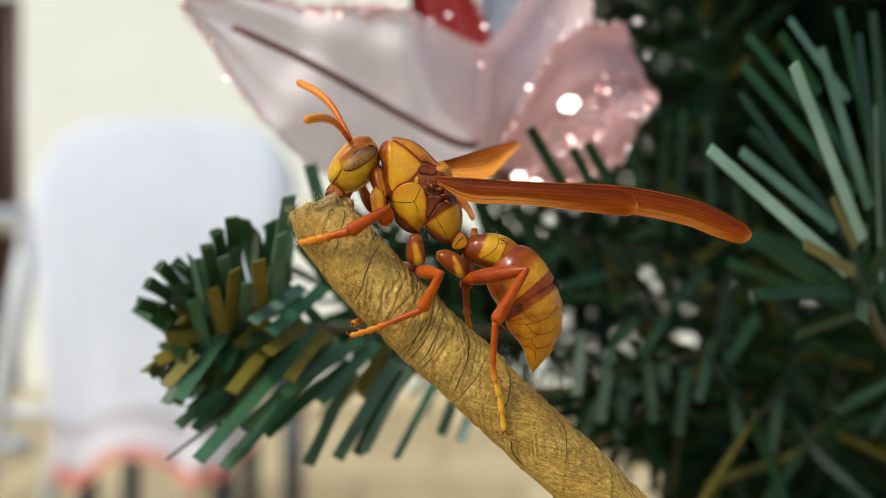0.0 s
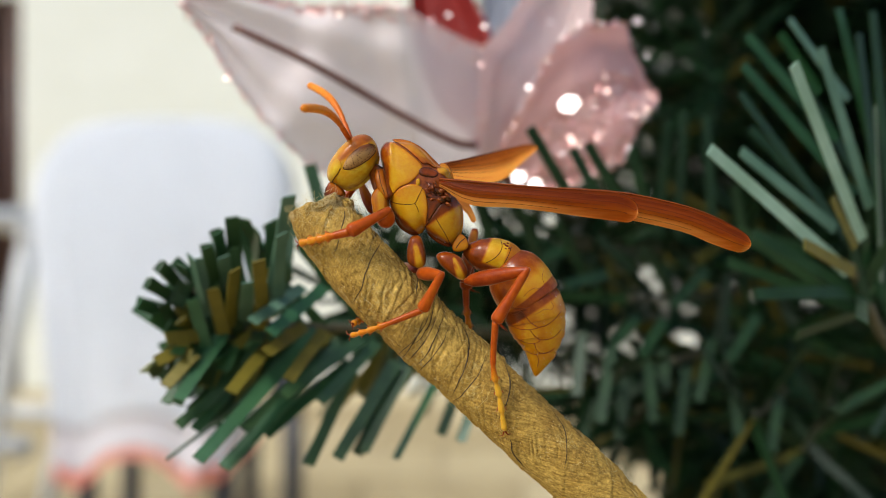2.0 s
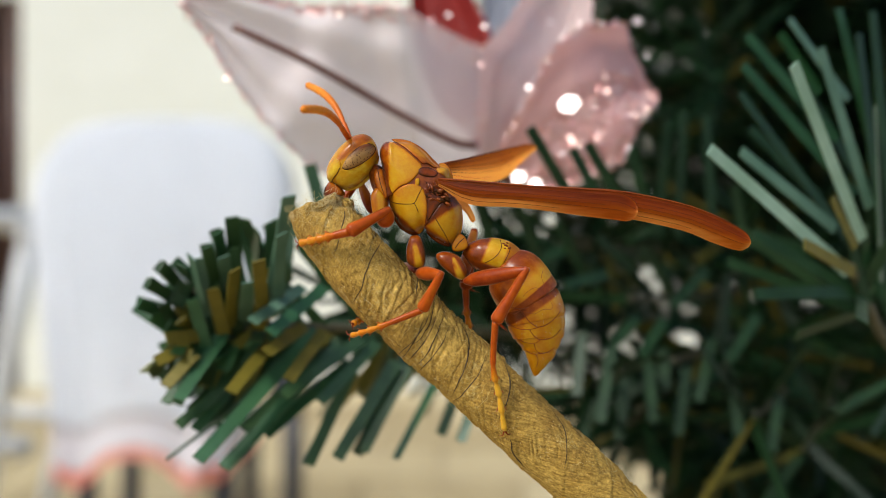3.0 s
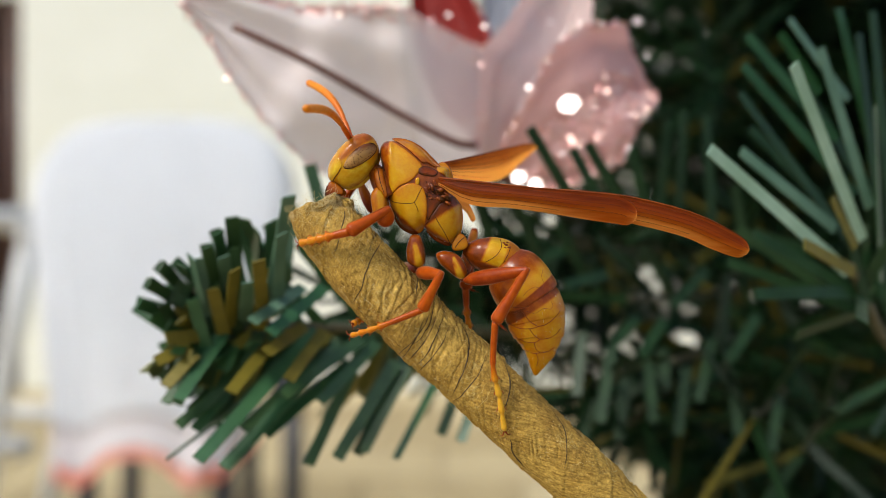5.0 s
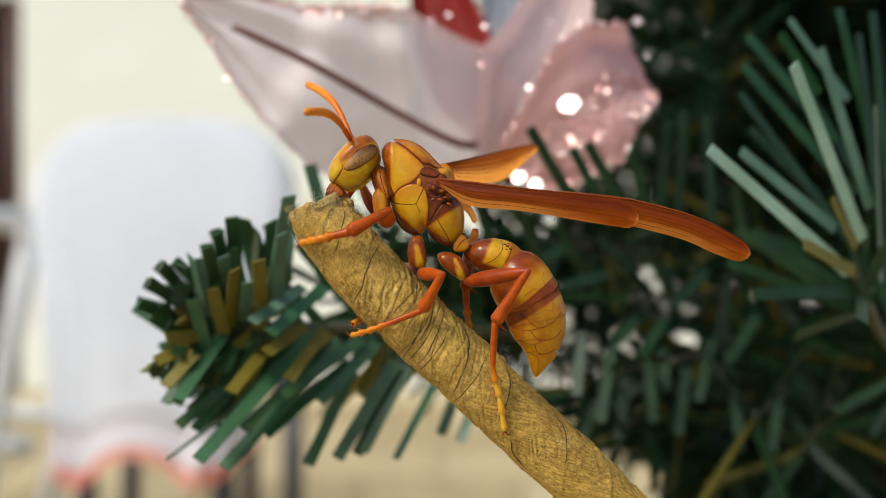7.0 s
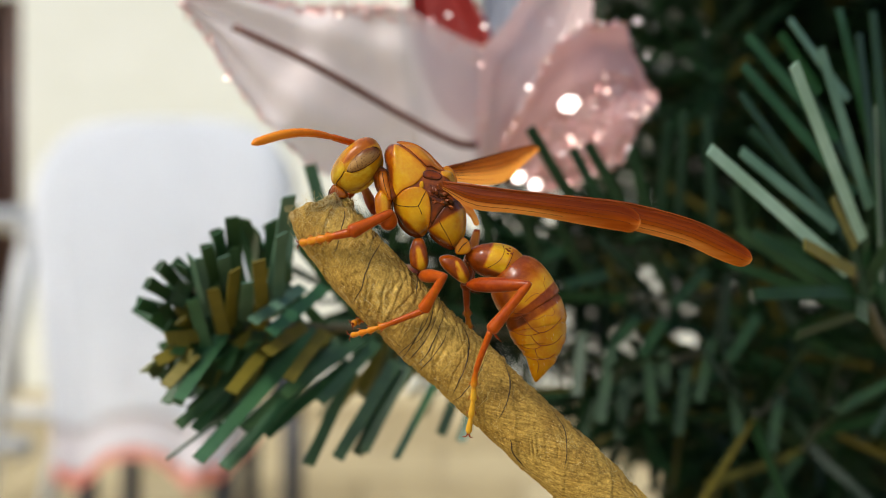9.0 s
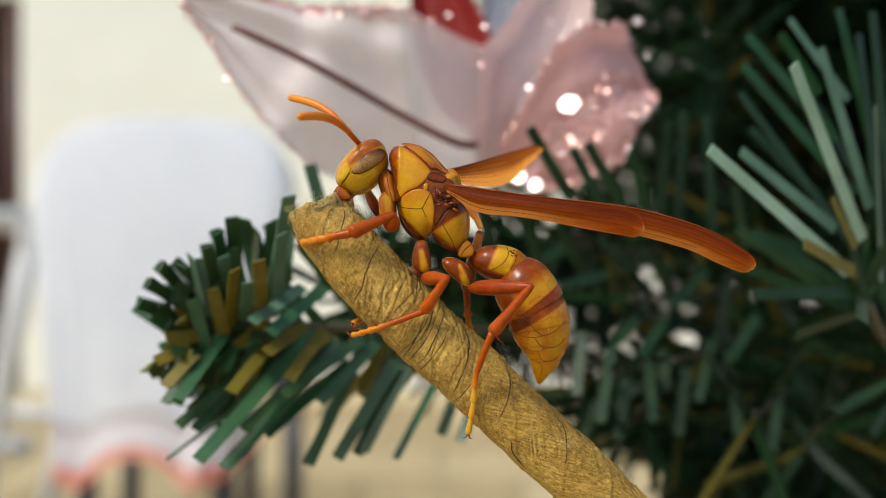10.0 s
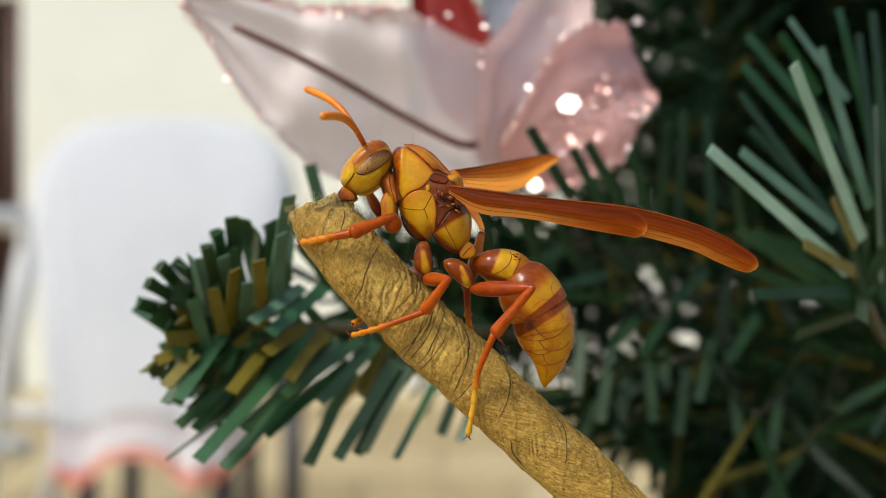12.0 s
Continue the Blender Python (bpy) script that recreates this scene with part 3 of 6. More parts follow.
        part("ocellus", jb, SEAM, head, "small dark simple eye on the crown")

    # abdomen: the first segment carries the others
    waist = (1.8, 0, -0.2)
    first = bmesh.new()
    loft(first, [(1.75, 0, -0.25, 0.25, 0.3, 0.1), (2.3, 0, -0.3, 0.85, 0.85, 0.15), (2.95, 0, -0.42, 1.3, 1.3, 0.22), (3.6, 0, -0.55, 1.5, 1.5, 0.4), (4.3, 0, -0.62, 1.62, 1.62, 0.88), (5.1, 0, -0.82, 1.66, 1.66, 0.92), (5.7, 0, -1.05, 1.56, 1.6, 0.6), (5.75, 0, -1.1, 1.3, 1.3, 0.1)], 72, 8)
    dark, scar = side_of((3.21, -1.41), (4.29, 1.12), 0.35), side_of((5.89, 0.73), (4.92, -2.0), 0.2)
    under = side_of((3.12, -1.07), (5.41, -1.9), 0.25)
    paint(first, lambda x, z: 0.22 + 0.62 * dark(x, z) * (1 - under(x, z)) * (1 - 0.5 * (1 - scar(x, z))))
    firsts = [first.copy()]
    abdomen = part("abdomen", first, SHELL, wasp, "red-brown and yellow banded abdomen", waist)
    ORIGIN[abdomen.name] = Vector(waist)
    seam("band_seam", firsts, [(5.01, 0.83), (5.1, 0.24), (4.86, -0.34), (4.37, -0.83), (3.69, -1.22)], abdomen, 0.03)
    seam("band_seam", firsts, [(5.93, 0.19), (5.64, -0.53), (5.25, -1.26)], abdomen, 0.03)
    bm = bmesh.new()
    for u, w, r in ((5.5, 0.25, .2), (5.3, 0.42, .15), (5.75, 0.02, .17), (5.62, 0.48, .14), (5.42, 0.02, .12)):
        for side in (-1, 1):
            at = on_surface(firsts, [(u - .01, w - .01), (u, w), (u + .01, w)], 0, 1, side)
            if at:
                bmesh.ops.create_icosphere(bm, subdivisions=2, radius=r, matrix=Matrix.Translation(at[0]) @ Matrix.Diagonal((1, .22, .8, 1)))
    part("scar", bm, VEIN, abdomen, "brown scarred patch")
    segs = [
        [(5.3, 0, -1.0, 1.35, 1.4, 0.15), (5.6, 0, -1.35, 1.95, 1.9, 0.22), (6.15, 0, -2.05, 2.55, 2.45, 0.42), (6.85, 0, -3.1, 2.78, 2.6, 0.78), (7.3, 0, -3.8, 2.77, 2.6, 0.7), (7.55, 0, -4.15, 2.75, 2.58, 0.32), (7.8, 0, -4.55, 2.71, 2.56, 0.27), (7.9, 0, -4.7, 2.55, 2.4, 0.1)],
        [(7.55, 0, -4.15, 2.3, 2.2, 0.2), (7.7, 0, -4.5, 2.62, 2.47, 0.45), (7.9, 0, -5.1, 2.7, 2.5, 0.8), (8.1, 0, -5.75, 2.72, 2.5, 0.8), (8.2, 0, -6.15, 2.66, 2.45, 0.5), (8.23, 0, -6.3, 2.45, 2.25, 0.3)],
        [(8.1, 0, -5.85, 2.2, 2.1, 0.45), (8.2, 0, -6.25, 2.54, 2.37, 0.5), (8.35, 0, -6.85, 2.5, 2.3, 0.82), (8.45, 0, -7.35, 2.34, 2.15, 0.8), (8.5, 0, -7.6, 2.25, 2.05, 0.5), (8.5, 0, -7.75, 2.05, 1.9, 0.3)],
        [(8.45, 0, -7.35, 1.9, 1.8, 0.5), (8.5, 0, -7.8, 2.08, 1.92, 0.6), (8.55, 0, -8.35, 1.85, 1.7, 0.8), (8.55, 0, -8.75, 1.62, 1.5, 0.8), (8.55, 0, -8.95, 1.5, 1.4, 0.5), (8.55, 0, -9.05, 1.34, 1.25, 0.3)],
        [(8.55, 0, -8.65, 1.2, 1.15, 0.5), (8.55, 0, -9.1, 1.42, 1.32, 0.8), (8.4, 0, -9.85, 1.0, 0.95, 0.8), (8.25, 0, -10.65, 0.52, 0.5, 0.6), (8.15, 0, -11.25, 0.12, 0.14, 0.4)]]
    cape = side_of((6.22, -3.11), (8.8, -1.02), 1.5)
    sash = side_of((6.46, -4.86), (9.28, -2.53), 0.16)
    belly = side_of((4.28, -2.87), (7.48, -5.2), 0.9)
    keep = []
    for i, rings in enumerate(segs):
        b = bmesh.new()
        loft(b, rings, 72, 9)
        if i == 0:
            paint(b, lambda x, z: max(0.27, 0.24 + 0.52 * cape(x, z) - 0.5 * sash(x, z) - 0.3 * belly(x, z) * (1 - sash(x, z))))
        else:
            layer = b.verts.layers.float.get("tone")
            band = side_of((7.1, -5.88), (10.01, -3.99), 0.25)
            for v in b.verts:
                x, z = v.co.x, v.co.z
                t = 0.7 + 0.12 * noise.noise(Vector((x * 0.9, z * 0.9, i)))
                if i == 1:
                    t = 0.28 + (t - 0.28) * band(x, z)
                v[layer] = t - 0.16 * (v.co.x - 8.2 < -1.2)
        keep.append(b.copy())
        part("abdomen_segment", b, SHELL, abdomen)
    # where the back plates overlap those of the belly, and marks on them
    for line, r in (([(4.33, -3.84), (4.96, -4.67), (5.83, -5.05), (6.71, -5.15), (7.39, -5.01)], 0.045), ([(6.61, -5.2), (7.05, -5.78), (7.48, -6.32), (8.07, -6.71)], 0.042), ([(5.73, -6.61), (6.61, -6.95), (7.48, -6.95), (8.12, -6.8)], 0.036),
                    ([(8.07, -6.76), (8.75, -6.61), (9.53, -6.12), (10.16, -5.44)], 0.042), ([(7.48, -7.0), (7.82, -7.48), (8.31, -7.87)], 0.04), ([(8.31, -7.87), (9.04, -7.82), (9.77, -7.48), (10.21, -7.0)], 0.04),
                    ([(6.42, -7.82), (7.19, -8.16), (7.97, -8.16), (8.36, -7.92)], 0.034), ([(7.87, -8.16), (8.07, -8.75), (8.41, -9.09)], 0.038), ([(8.41, -9.14), (9.04, -9.04), (9.72, -8.65)], 0.038),
                    ([(7.29, -8.99), (7.87, -9.19), (8.41, -9.14)], 0.034), ([(8.12, -9.23), (8.31, -9.72), (8.21, -10.35)], 0.03),
                    ([(6.85, -4.13), (7.29, -3.65), (7.87, -3.35), (8.41, -3.45), (8.7, -3.11), (8.51, -2.48), (8.65, -1.9)], 0.02), ([(7.14, -5.44), (7.87, -5.59), (8.65, -5.2), (9.23, -5.25), (9.48, -4.96), (9.28, -4.52)], 0.018), ([(5.59, -5.44), (6.12, -5.64), (6.66, -5.35)], 0.034)):
        seam("plate_seam", keep, line, abdomen, r, "", VEIN)
    hb = bmesh.new()
    rng = random.Random(8)
    for b in keep[1:]:
        vs = [v for v in b.verts]
        for _ in range(28):
            v = rng.choice(vs)
            n = Vector((v.co.x - 8.3, v.co.y, 0)).normalized()
            out = n * rng.uniform(.08, .2) + Vector((0, 0, -rng.uniform(.1, .3)))
            tube(hb, [v.co + n * -.02, v.co + out * .6, v.co + out], 0.01, 3, 0.9, 1, 0.005)
    fine = part("hairs", hb, FIBRE, abdomen, "fine pale hairs")
    tagged(fine, kind="stuff")

    # wings: pleated membranes with veins
    def wing(name, rows, label, pivot, pale=0.0):
        """rows: leading edge and trailing edge points at stations along the wing."""
        bm = bmesh.new()
        layer = bm.verts.layers.float.new("tone")
        r = spline(rows, 8)
        across = 28
        grid = []
        for i, q in enumerate(r):
            a, b = Vector(q[:3]), Vector(q[3:])
            line = []
            for j in range(across + 1):
                f = j / across
                p = a.lerp(b, f)
                p.y += 0.06 * math.sin(f * 3 * math.pi) * (1 - 0.5 * i / len(r)) - 0.35 * math.sin(f * math.pi)
                v = bm.verts.new(p)
                v[layer] = pale + 0.1 + 0.75 / (1 + math.exp(-(f - 0.5) * 14)) + 0.26 * noise.noise(Vector((f * 7, i * 0.03, pale))) + 0.16 * noise.noise(Vector((f * 17, i * 0.02, 5))) + (0.4 if name == "wing_tip" else 1.2) * min(1, max(0, (f - 0.6) / 0.16)) * max(0, 1 - 1.5 * i / len(r)) + 0.8 * max(0, (i / len(r) - 0.76) * 4.2) + 0.9 * max(0, (i / len(r) - 0.93) * 14)
                line.append(v)
            grid.append(line)
        for a, b in zip(grid, grid[1:]):
            for j in range(across):
                bm.faces.new((a[j], a[j + 1], b[j + 1], b[j]))
        veins = [[grid[i][j].co.copy() + Vector((0, -0.03, 0)) for i in range(0, len(r) - k, 3)] for j, k in ((0, 1), (10, 3), (18, 9), (4, 12), (14, 20), (23, 28))]
        bmesh.ops.solidify(bm, geom=bm.faces[:], thickness=0.04)
        w = part(name, bm, WING, wasp, label, pivot)
        ORIGIN[w.name] = Vector(pivot)
        for i, v in enumerate(veins):
            vb = bmesh.new()
            tube(vb, v, 0.11 if i == 0 else 0.022, 6, 0.3, 1, 0.015)
            part("vein", vb, VEIN, w)
        return w

    root = (0.05, -2.5, 5.77)
    parts["wing"] = wing("wing", [(-0.39, -2.4, 6.02, -0.39, -2.3, 5.4), (2.21, -3.2, 5.77, 2.23, -2.6, 3.83), (5.52, -4, 5.43, 5.57, -3.4, 3.55), (8.34, -4.4, 5.21, 8.39, -3.9, 3.24), (12.1, -4.6, 4.96, 12.15, -4.3, 2.7),
                                  (14.7, -4.6, 4.73, 14.5, -4.4, 2.42), (15.98, -4.6, 4.06, 15.54, -4.4, 2.32), (16.26, -4.6, 3.45, 16.18, -4.5, 2.7)], "long folded red-amber fore wing", root)
    parts["wing_tip"] = wing("wing_tip", [(9.82, -3.9, 5.15, 9.86, -3.6, 3.3), (15.05, -4, 4.81, 15.09, -3.8, 2.63), (20, -4, 3.81, 20.05, -3.8, 1.58), (22.76, -4, 2.86, 22.63, -3.8, 0.57), (24.57, -4, 1.95, 24.44, -3.8, -0.05), (25.57, -4, 1.33, 25.25, -3.8, -0.14), (25.91, -4, 0.81, 25.83, -3.8, 0.14)],
                             "translucent rounded outer wing", root)
    far = (0.31, 2, 7.12)
    parts["far_wing"] = wing("far_wing", [(-0.31, 2, 7.63, 0, 2, 6.6), (1.93, 6, 8.46, 1.82, 6, 6.48), (4.58, 11, 9.56, 4.18, 11, 6.56), (7.13, 15, 10.55, 6.36, 15, 7.37), (8.86, 18, 11.23, 8.26, 18, 9.11), (9.9, 20, 11.39, 9.72, 20, 10.46), (10.32, 20.5, 11.19, 10.32, 20.5, 11.01)],
                             "amber translucent wing held out behind", far, 0.7)

    # antennae, built along their own axis from the socket
    def antenna(name):
        socket = Vector((-8.2, 0, 9.55))
        bm = bmesh.new()
        rows = []
        for i in range(25):
            f = i / 24
            r = 0.25 if f < 0.22 else 0.2 if f < 0.26 else 0.24 + 0.13 * math.sin((f - 0.26) / 0.74 * math.pi * 0.75)
            if f > 0.95:
                r *= math.sqrt(max(0.1, 1 - ((f - 0.95) / 0.05) ** 2))
            r *= 0.96 + 0.05 * (i % 2)
            rows.append((*(socket + Vector((9.8 * f, 0, 0.95 * math.sin(math.pi * f ** 1.1)))), r, r, 0.3 + 0.55 * min(1, f * 1.3)))
        loft(bm, rows, 12, 2)
        a = part(name, bm, FEELER, wasp, "orange curved antenna", socket)
        ORIGIN[a.name] = socket
        return a
    parts["antenna_far"] = antenna("antenna")
    parts["antenna_near"] = antenna("antenna")

    # hips
    for outline, half, mid, tone, lab in (
            ([(-5.84, 5.31), (-5.45, 5.26), (-5.02, 4.68), (-4.82, 3.94), (-4.92, 2.97), (-5.26, 2.39), (-5.7, 2.19), (-6.04, 2.78), (-6.23, 3.65), (-6.28, 4.63)], 0.8, 1.35, stripe((-5.45, 4.68), (-5.36, 3.36), 0.3, 0.3, 0.5, 0.8), "yellow hip joint"),
            ([(-2.78, 1.12), (-2.09, 1.12), (-1.75, 0.39), (-1.56, -0.68), (-1.66, -1.41), (-2.14, -1.7), (-2.73, -1.51), (-3.12, -1.12), (-3.21, -0.19), (-3.07, 0.54)], 0.8, 1.35, stripe((-2.44, 0.24), (-2.09, -1.31), 0.2, 0.36, 0.29, 0.85), "red-brown and yellow hip joint"),
            ([(-0.63, -0.54), (0.0, -0.24), (0.93, -0.39), (1.7, -0.97), (2.14, -1.95), (1.85, -2.68), (1.17, -2.58), (0.34, -1.95), (-0.34, -1.31)], 1.05, 1.2, stripe((0.93, -0.88), (1.51, -2.44), 0.14, 0.36, 0.27, 0.85), "red-brown and yellow hip joint")):
        for side in (1, -1):
            bm = bmesh.new()
            pillow(bm, outline, half, mid * side, tone, 12, 6, 0.5, 0.2)
            part("hip", bm, SHELL, thorax, lab)
    parts["head"], parts["abdomen"], parts["wasp"] = head, abdomen, wasp
    parts["legs"] = {}
    for key, joints in LEGS.items():
        hip, knee, ankle, *toes = [Vector(j) for j in joints["joints"]]
        a, b, c = joints["thick"]
        # far legs, hidden from the sun, are painted lighter to offset their shade
        paler = 0.26 if key == "far_hind" else 0.2 if key.startswith("far") else -0.1 if key == "hind" else 0.0
        made = []
        bm = bmesh.new()
        u = knee - hip
        loft(bm, [(*(hip - u * 0.02), a * .34, a * .34, .3), (*(hip + u * .05), a * .62, a * .62, .34), (*(hip + u * .16), a * .9, a * .9, .38), (*(hip + u * .45), a, a, .46 + paler), (*(hip + u * .85), a * .68, a * .68, .52 + paler), (*(knee + u.normalized() * b * .35), b * .5, b * .5, .5 + paler)], 14, 5)
        made.append(part("femur", bm, LEG, wasp, "", hip))
        bm = bmesh.new()
        u = ankle - knee
        loft(bm, [(*(knee - u.normalized() * b * .5), b * .45, b * .45, .4), (*(knee + u * .06), b * .68, b * .68, .45), (*(knee + u * .5), b * .84, b * .84, .5), (*(knee + u * .88), b * 1.12, b * 1.12, .5), (*(knee + u * .97), b * 1.0, b * 1.0, .46), (*(ankle + u.normalized() * c * .3), c * .8, c * .8, .45)], 14, 5)
        made.append(part("tibia", bm, LEG, wasp, "", knee))
        ORIGIN[made[-1].name] = knee
        if joints.get("spurs"):
            sb = bmesh.new()
            side = u.normalized().cross(Vector((0, 1, 0)))
            for s in (0.6, 0.95):
                tube(sb, [ankle - u * .04, ankle + side * .75 * s + Vector((0, -.1, 0)), ankle + side * 1.4 * s + u.normalized() * .15], .12, 6, .3, 3, .02)
            part("spur", sb, LEG, made[-1])
        bm = bmesh.new()
        path = spline([ankle, *toes], 16)
        rows = []
        for i, p in enumerate(path):
            f = i / (len(path) - 1)
            k = (f * 6) % 1
            swell = 0.7 + 0.64 * k * (1 if k < 0.85 else (1 - k) / 0.15) if f > 0.33 else 1 - 0.3 * f
            rows.append((*p, c * swell * (1 - .2 * f), c * swell * (1 - .2 * f), .5 + (.5 if key == "hind" else .3) * min(1, max(0, (f - .25) / .3))))
        loft(bm, rows, 10, 1)
        for i in [int((len(path) - 1) * q / 6 * 0.995) - 2 for q in range(3, 6)]:
            way = Vector(path[i + 1] - path[i]).normalized()
            sideways = way.cross(Vector((0, 1, 0))).normalized()
            for sgn in (-1, 1):
                a0 = Vector(path[i]) + sideways * sgn * c * 0.8
                tube(bm, [a0, a0 + sideways * sgn * 0.14 + way * 0.2, a0 + sideways * sgn * 0.2 + way * 0.38], 0.055, 4, 0.5, 1, 0.015)
        t = part("tarsus", bm, LEG, wasp, "yellowish jointed foot", ankle)
        ORIGIN[t.name] = ankle
        cb = bmesh.new()
        end, back = toes[-1], (toes[-1] - (toes[-2] if len(toes) > 1 else ankle)).normalized()
        across = back.cross(Vector((0, 1, 0))).normalized()
        for s in (-1, 1):
            tube(cb, [end - back * .1, end + back * .38 + across * .2 * s, end + back * .45 + across * .5 * s + Vector((0, .3, 0))], .09, 5, .3, 3, .02)
        part("claw", cb, LEG, t)
        parts["legs"][key] = (*made, t)
    return parts


# hip, knee, ankle and toes of each leg; half thickness of femur, tibia and foot
LEGS = {
    "front": {"joints": [(-5.09, -1.7, 2.2), (-4.71, -3.2, 3.27), (-7.95, -4, 1.43), (-9.99, -3.7, 0.96), (-12.29, -2.4, 0.49)], "thick": (.78, .56, .4)},
    "middle": {"joints": [(-2.15, -1.9, -2.1), (-0.19, -4.9, -2.12), (-1.77, -3.7, -5.16), (-4.49, -3.7, -6.26), (-6.45, -3.1, -6.98), (-7.92, -1.9, -7.48)], "thick": (.6, .5, .29)},
    "hind": {"joints": [(1.95, -2.2, -2.8), (6.89, -5.3, -1.73), (4.37, -5, -6.07), (4.22, -4.4, -9.81), (4.77, -3.8, -12.46), (5.24, -3.2, -15.44)], "thick": (.68, .5, .3), "spurs": True},
    "far_front": {"joints": [(-6.33, 1.8, 3.22), (-7.72, 3.6, 6.31), (-9.36, 3.4, 4.32), (-10.34, 3.3, 3.59), (-11.11, 3.2, 2.75)], "thick": (.5, .42, .3)},
    "far_middle": {"joints": [(-2.3, 1.9, -2.2), (-3.66, 5, -1.54), (-6.07, 3.9, -5.18), (-7.15, 2.4, -6.22), (-7.97, 0.2, -6.62)], "thick": (.6, .5, .32)},
    "far_hind": {"joints": [(1.74, 2, -2.87), (2.9, 4.6, 1.63), (2.1, 4.2, -3.73), (2.25, 3.9, -6.23), (2.92, 3.6, -10.38)], "thick": (.6, .56, .34), "spurs": True},
}
WASP = build_wasp()


# ---- the paper-wrapped stick ----
def build_stick():
    axis = [(-11.2, 0, 4.0), (-10.7, 0, 2.5), (-9.05, 0, 0.55), (-6.55, 0, -2.35), (-2.7, 0, -6.3), (1.3, 0, -10), (6.3, 0, -14.7), (11.8, 0, -19.85), (18.52, 1, -26.46), (25.75, 5, -33.74), (36.66, 16, -45.17), (55.79, 40, -65.6), (83.53, 80, -97.48)]
    pts = [Vector(p) for p in spline(axis, 64)]
    o = pts[-1]
    stick = thing("stick", o, "stick wrapped in wrinkled brown fibrous paper, rising from the tree", "stick")
    bm = bmesh.new()
    sides, loops, s = 250, [], 0.0
    for i, p in enumerate(pts):
        t = (pts[min(i + 1, len(pts) - 1)] - pts[max(i - 1, 0)]).normalized()
        if i:
            s += (p - pts[i - 1]).length
        if i > 540 and i % 12:  # out of sight below, a coarser sheet will do
            continue
        side = (Vector((0, 1, 0)) - t * t.y).normalized()
        n = t.cross(side)
        r0 = 3.12 - 0.010 * min(s, 25) - (1.0 * math.exp(-s / 2.6))
        ring = []
        for k in range(sides):
            a = 2 * math.pi * k / sides
            q = Vector((math.cos(a) * 1.3, math.sin(a) * 1.3, s * 0.45))
            turn = (3 * a / (2 * math.pi) + s / 5.8 + 0.34 + 0.14 * noise.noise(q * 0.9)) % 1
            r = r0 + 0.08 + 0.08 * turn + 0.11 * noise.noise(q * 0.8) + 0.06 * noise.noise(q * 2.6) + 0.025 * noise.noise(q * 9) + 0.10 * max(0, 1 - s / 13) * noise.noise(q * 4.1)
            rough = max(0, noise.noise(q * 0.55 + Vector((2, 7, 1))))
            wr = noise.noise(Vector((turn * 6 + 0.25 * noise.noise(q * 1.2), s * 0.1, 3.1)))
            r -= (0.05 + 0.32 * min(1, max(0, (s - 6) / 4))) * rough * max(0, 1 - abs(wr) * 8)
            # fine wrinkles: across the stick in the middle, slanting along it further down
            t1 = min(max((s - 8) / 3, 0), 1) * min(max((23 - s) / 4, 0), 1)
            t2 = min(max((s - 18) / 4, 0), 1)
            arc = 3.1 * (a - 1.5 * math.pi)
            if t1:
                u, v = 0.29 * s - 0.95 * arc, 0.95 * s + 0.29 * arc
                r += t1 * (0.06 * noise.noise(Vector((u * 0.35, v * 2.2, 1))) - 0.22 * max(0, 0.55 - 5 * abs(noise.noise(Vector((u * 0.22, v * 1.1, 4))))))
            if t2:
                u, v = 0.83 * s + 0.54 * arc, -0.54 * s + 0.83 * arc
                r += t2 * (0.02 * noise.noise(Vector((u * 0.5, v * 3.2, 2))) - 0.05 * max(0, 0.6 - 4 * abs(noise.noise(Vector((u * 0.3, v * 1.8, 6))))) + 0.08 * noise.noise(Vector((u * 0.2, v * 0.8, 8))))
            r += 0.022 * noise.noise(q * 17)
            if s < 2.2:
                r += 0.3 * (1 - s / 2.2) * noise.noise(q * 2.3 + Vector((5, 1, 0)))
            along = t * (0.55 * noise.noise(Vector((math.cos(a) * 2, math.sin(a) * 2, 7))) if s < 0.01 else 0)
            ring.append(bm.verts.new(p + (n * math.cos(a) + side * math.sin(a)) * r + along))
        loops.append(ring)
    for a, b in zip(loops, loops[1:]):
        for k in range(sides):
            bm.faces.new((a[k], a[(k + 1) % sides], b[(k + 1) % sides], b[k]))
    inner = loops[0]
    c = pts[0]
    for f, d in ((0.72, 0.25), (0.45, 0.5), (0.2, 0.2)):
        nxt = [bm.verts.new(c + (v.co - c) * f + Vector((0.3, 0, -0.6)) * d + Vector((0, 0, 0.25 * noise.noise(v.co * 1.4)))) for v in loops[0]]
        for k in range(sides):
            bm.faces.new((nxt[k], nxt[(k + 1) % sides], inner[(k + 1) % sides], inner[k]))
        inner = nxt
    bm.faces.new(inner)
    # press the folds and fine ripples into the paper
    bm.normal_update()
    front = [v for v in bm.verts if v.normal.y < 0.25 and v.co.x < 40]
    co = np.array([(v.co.x, v.co.z) for v in front])
    push = np.zeros(len(front))
    for r, line in CREASES + RIPPLES:
        q = spline(line, 5)
        best, which = np.full(len(front), 9.0), np.zeros(len(front))
        for a, b in zip(q, q[1:]):
            d = b - a
            f = np.clip(((co - a) @ d) / d.dot(d), 0, 1)
            off = co - a - f[:, None] * d
            dist = np.hypot(off[:, 0], off[:, 1])
            near = dist < best
            best[near] = dist[near]
            which[near] = np.sign(d[0] * off[near, 1] - d[1] * off[near, 0])
        wide = 2.2 * r
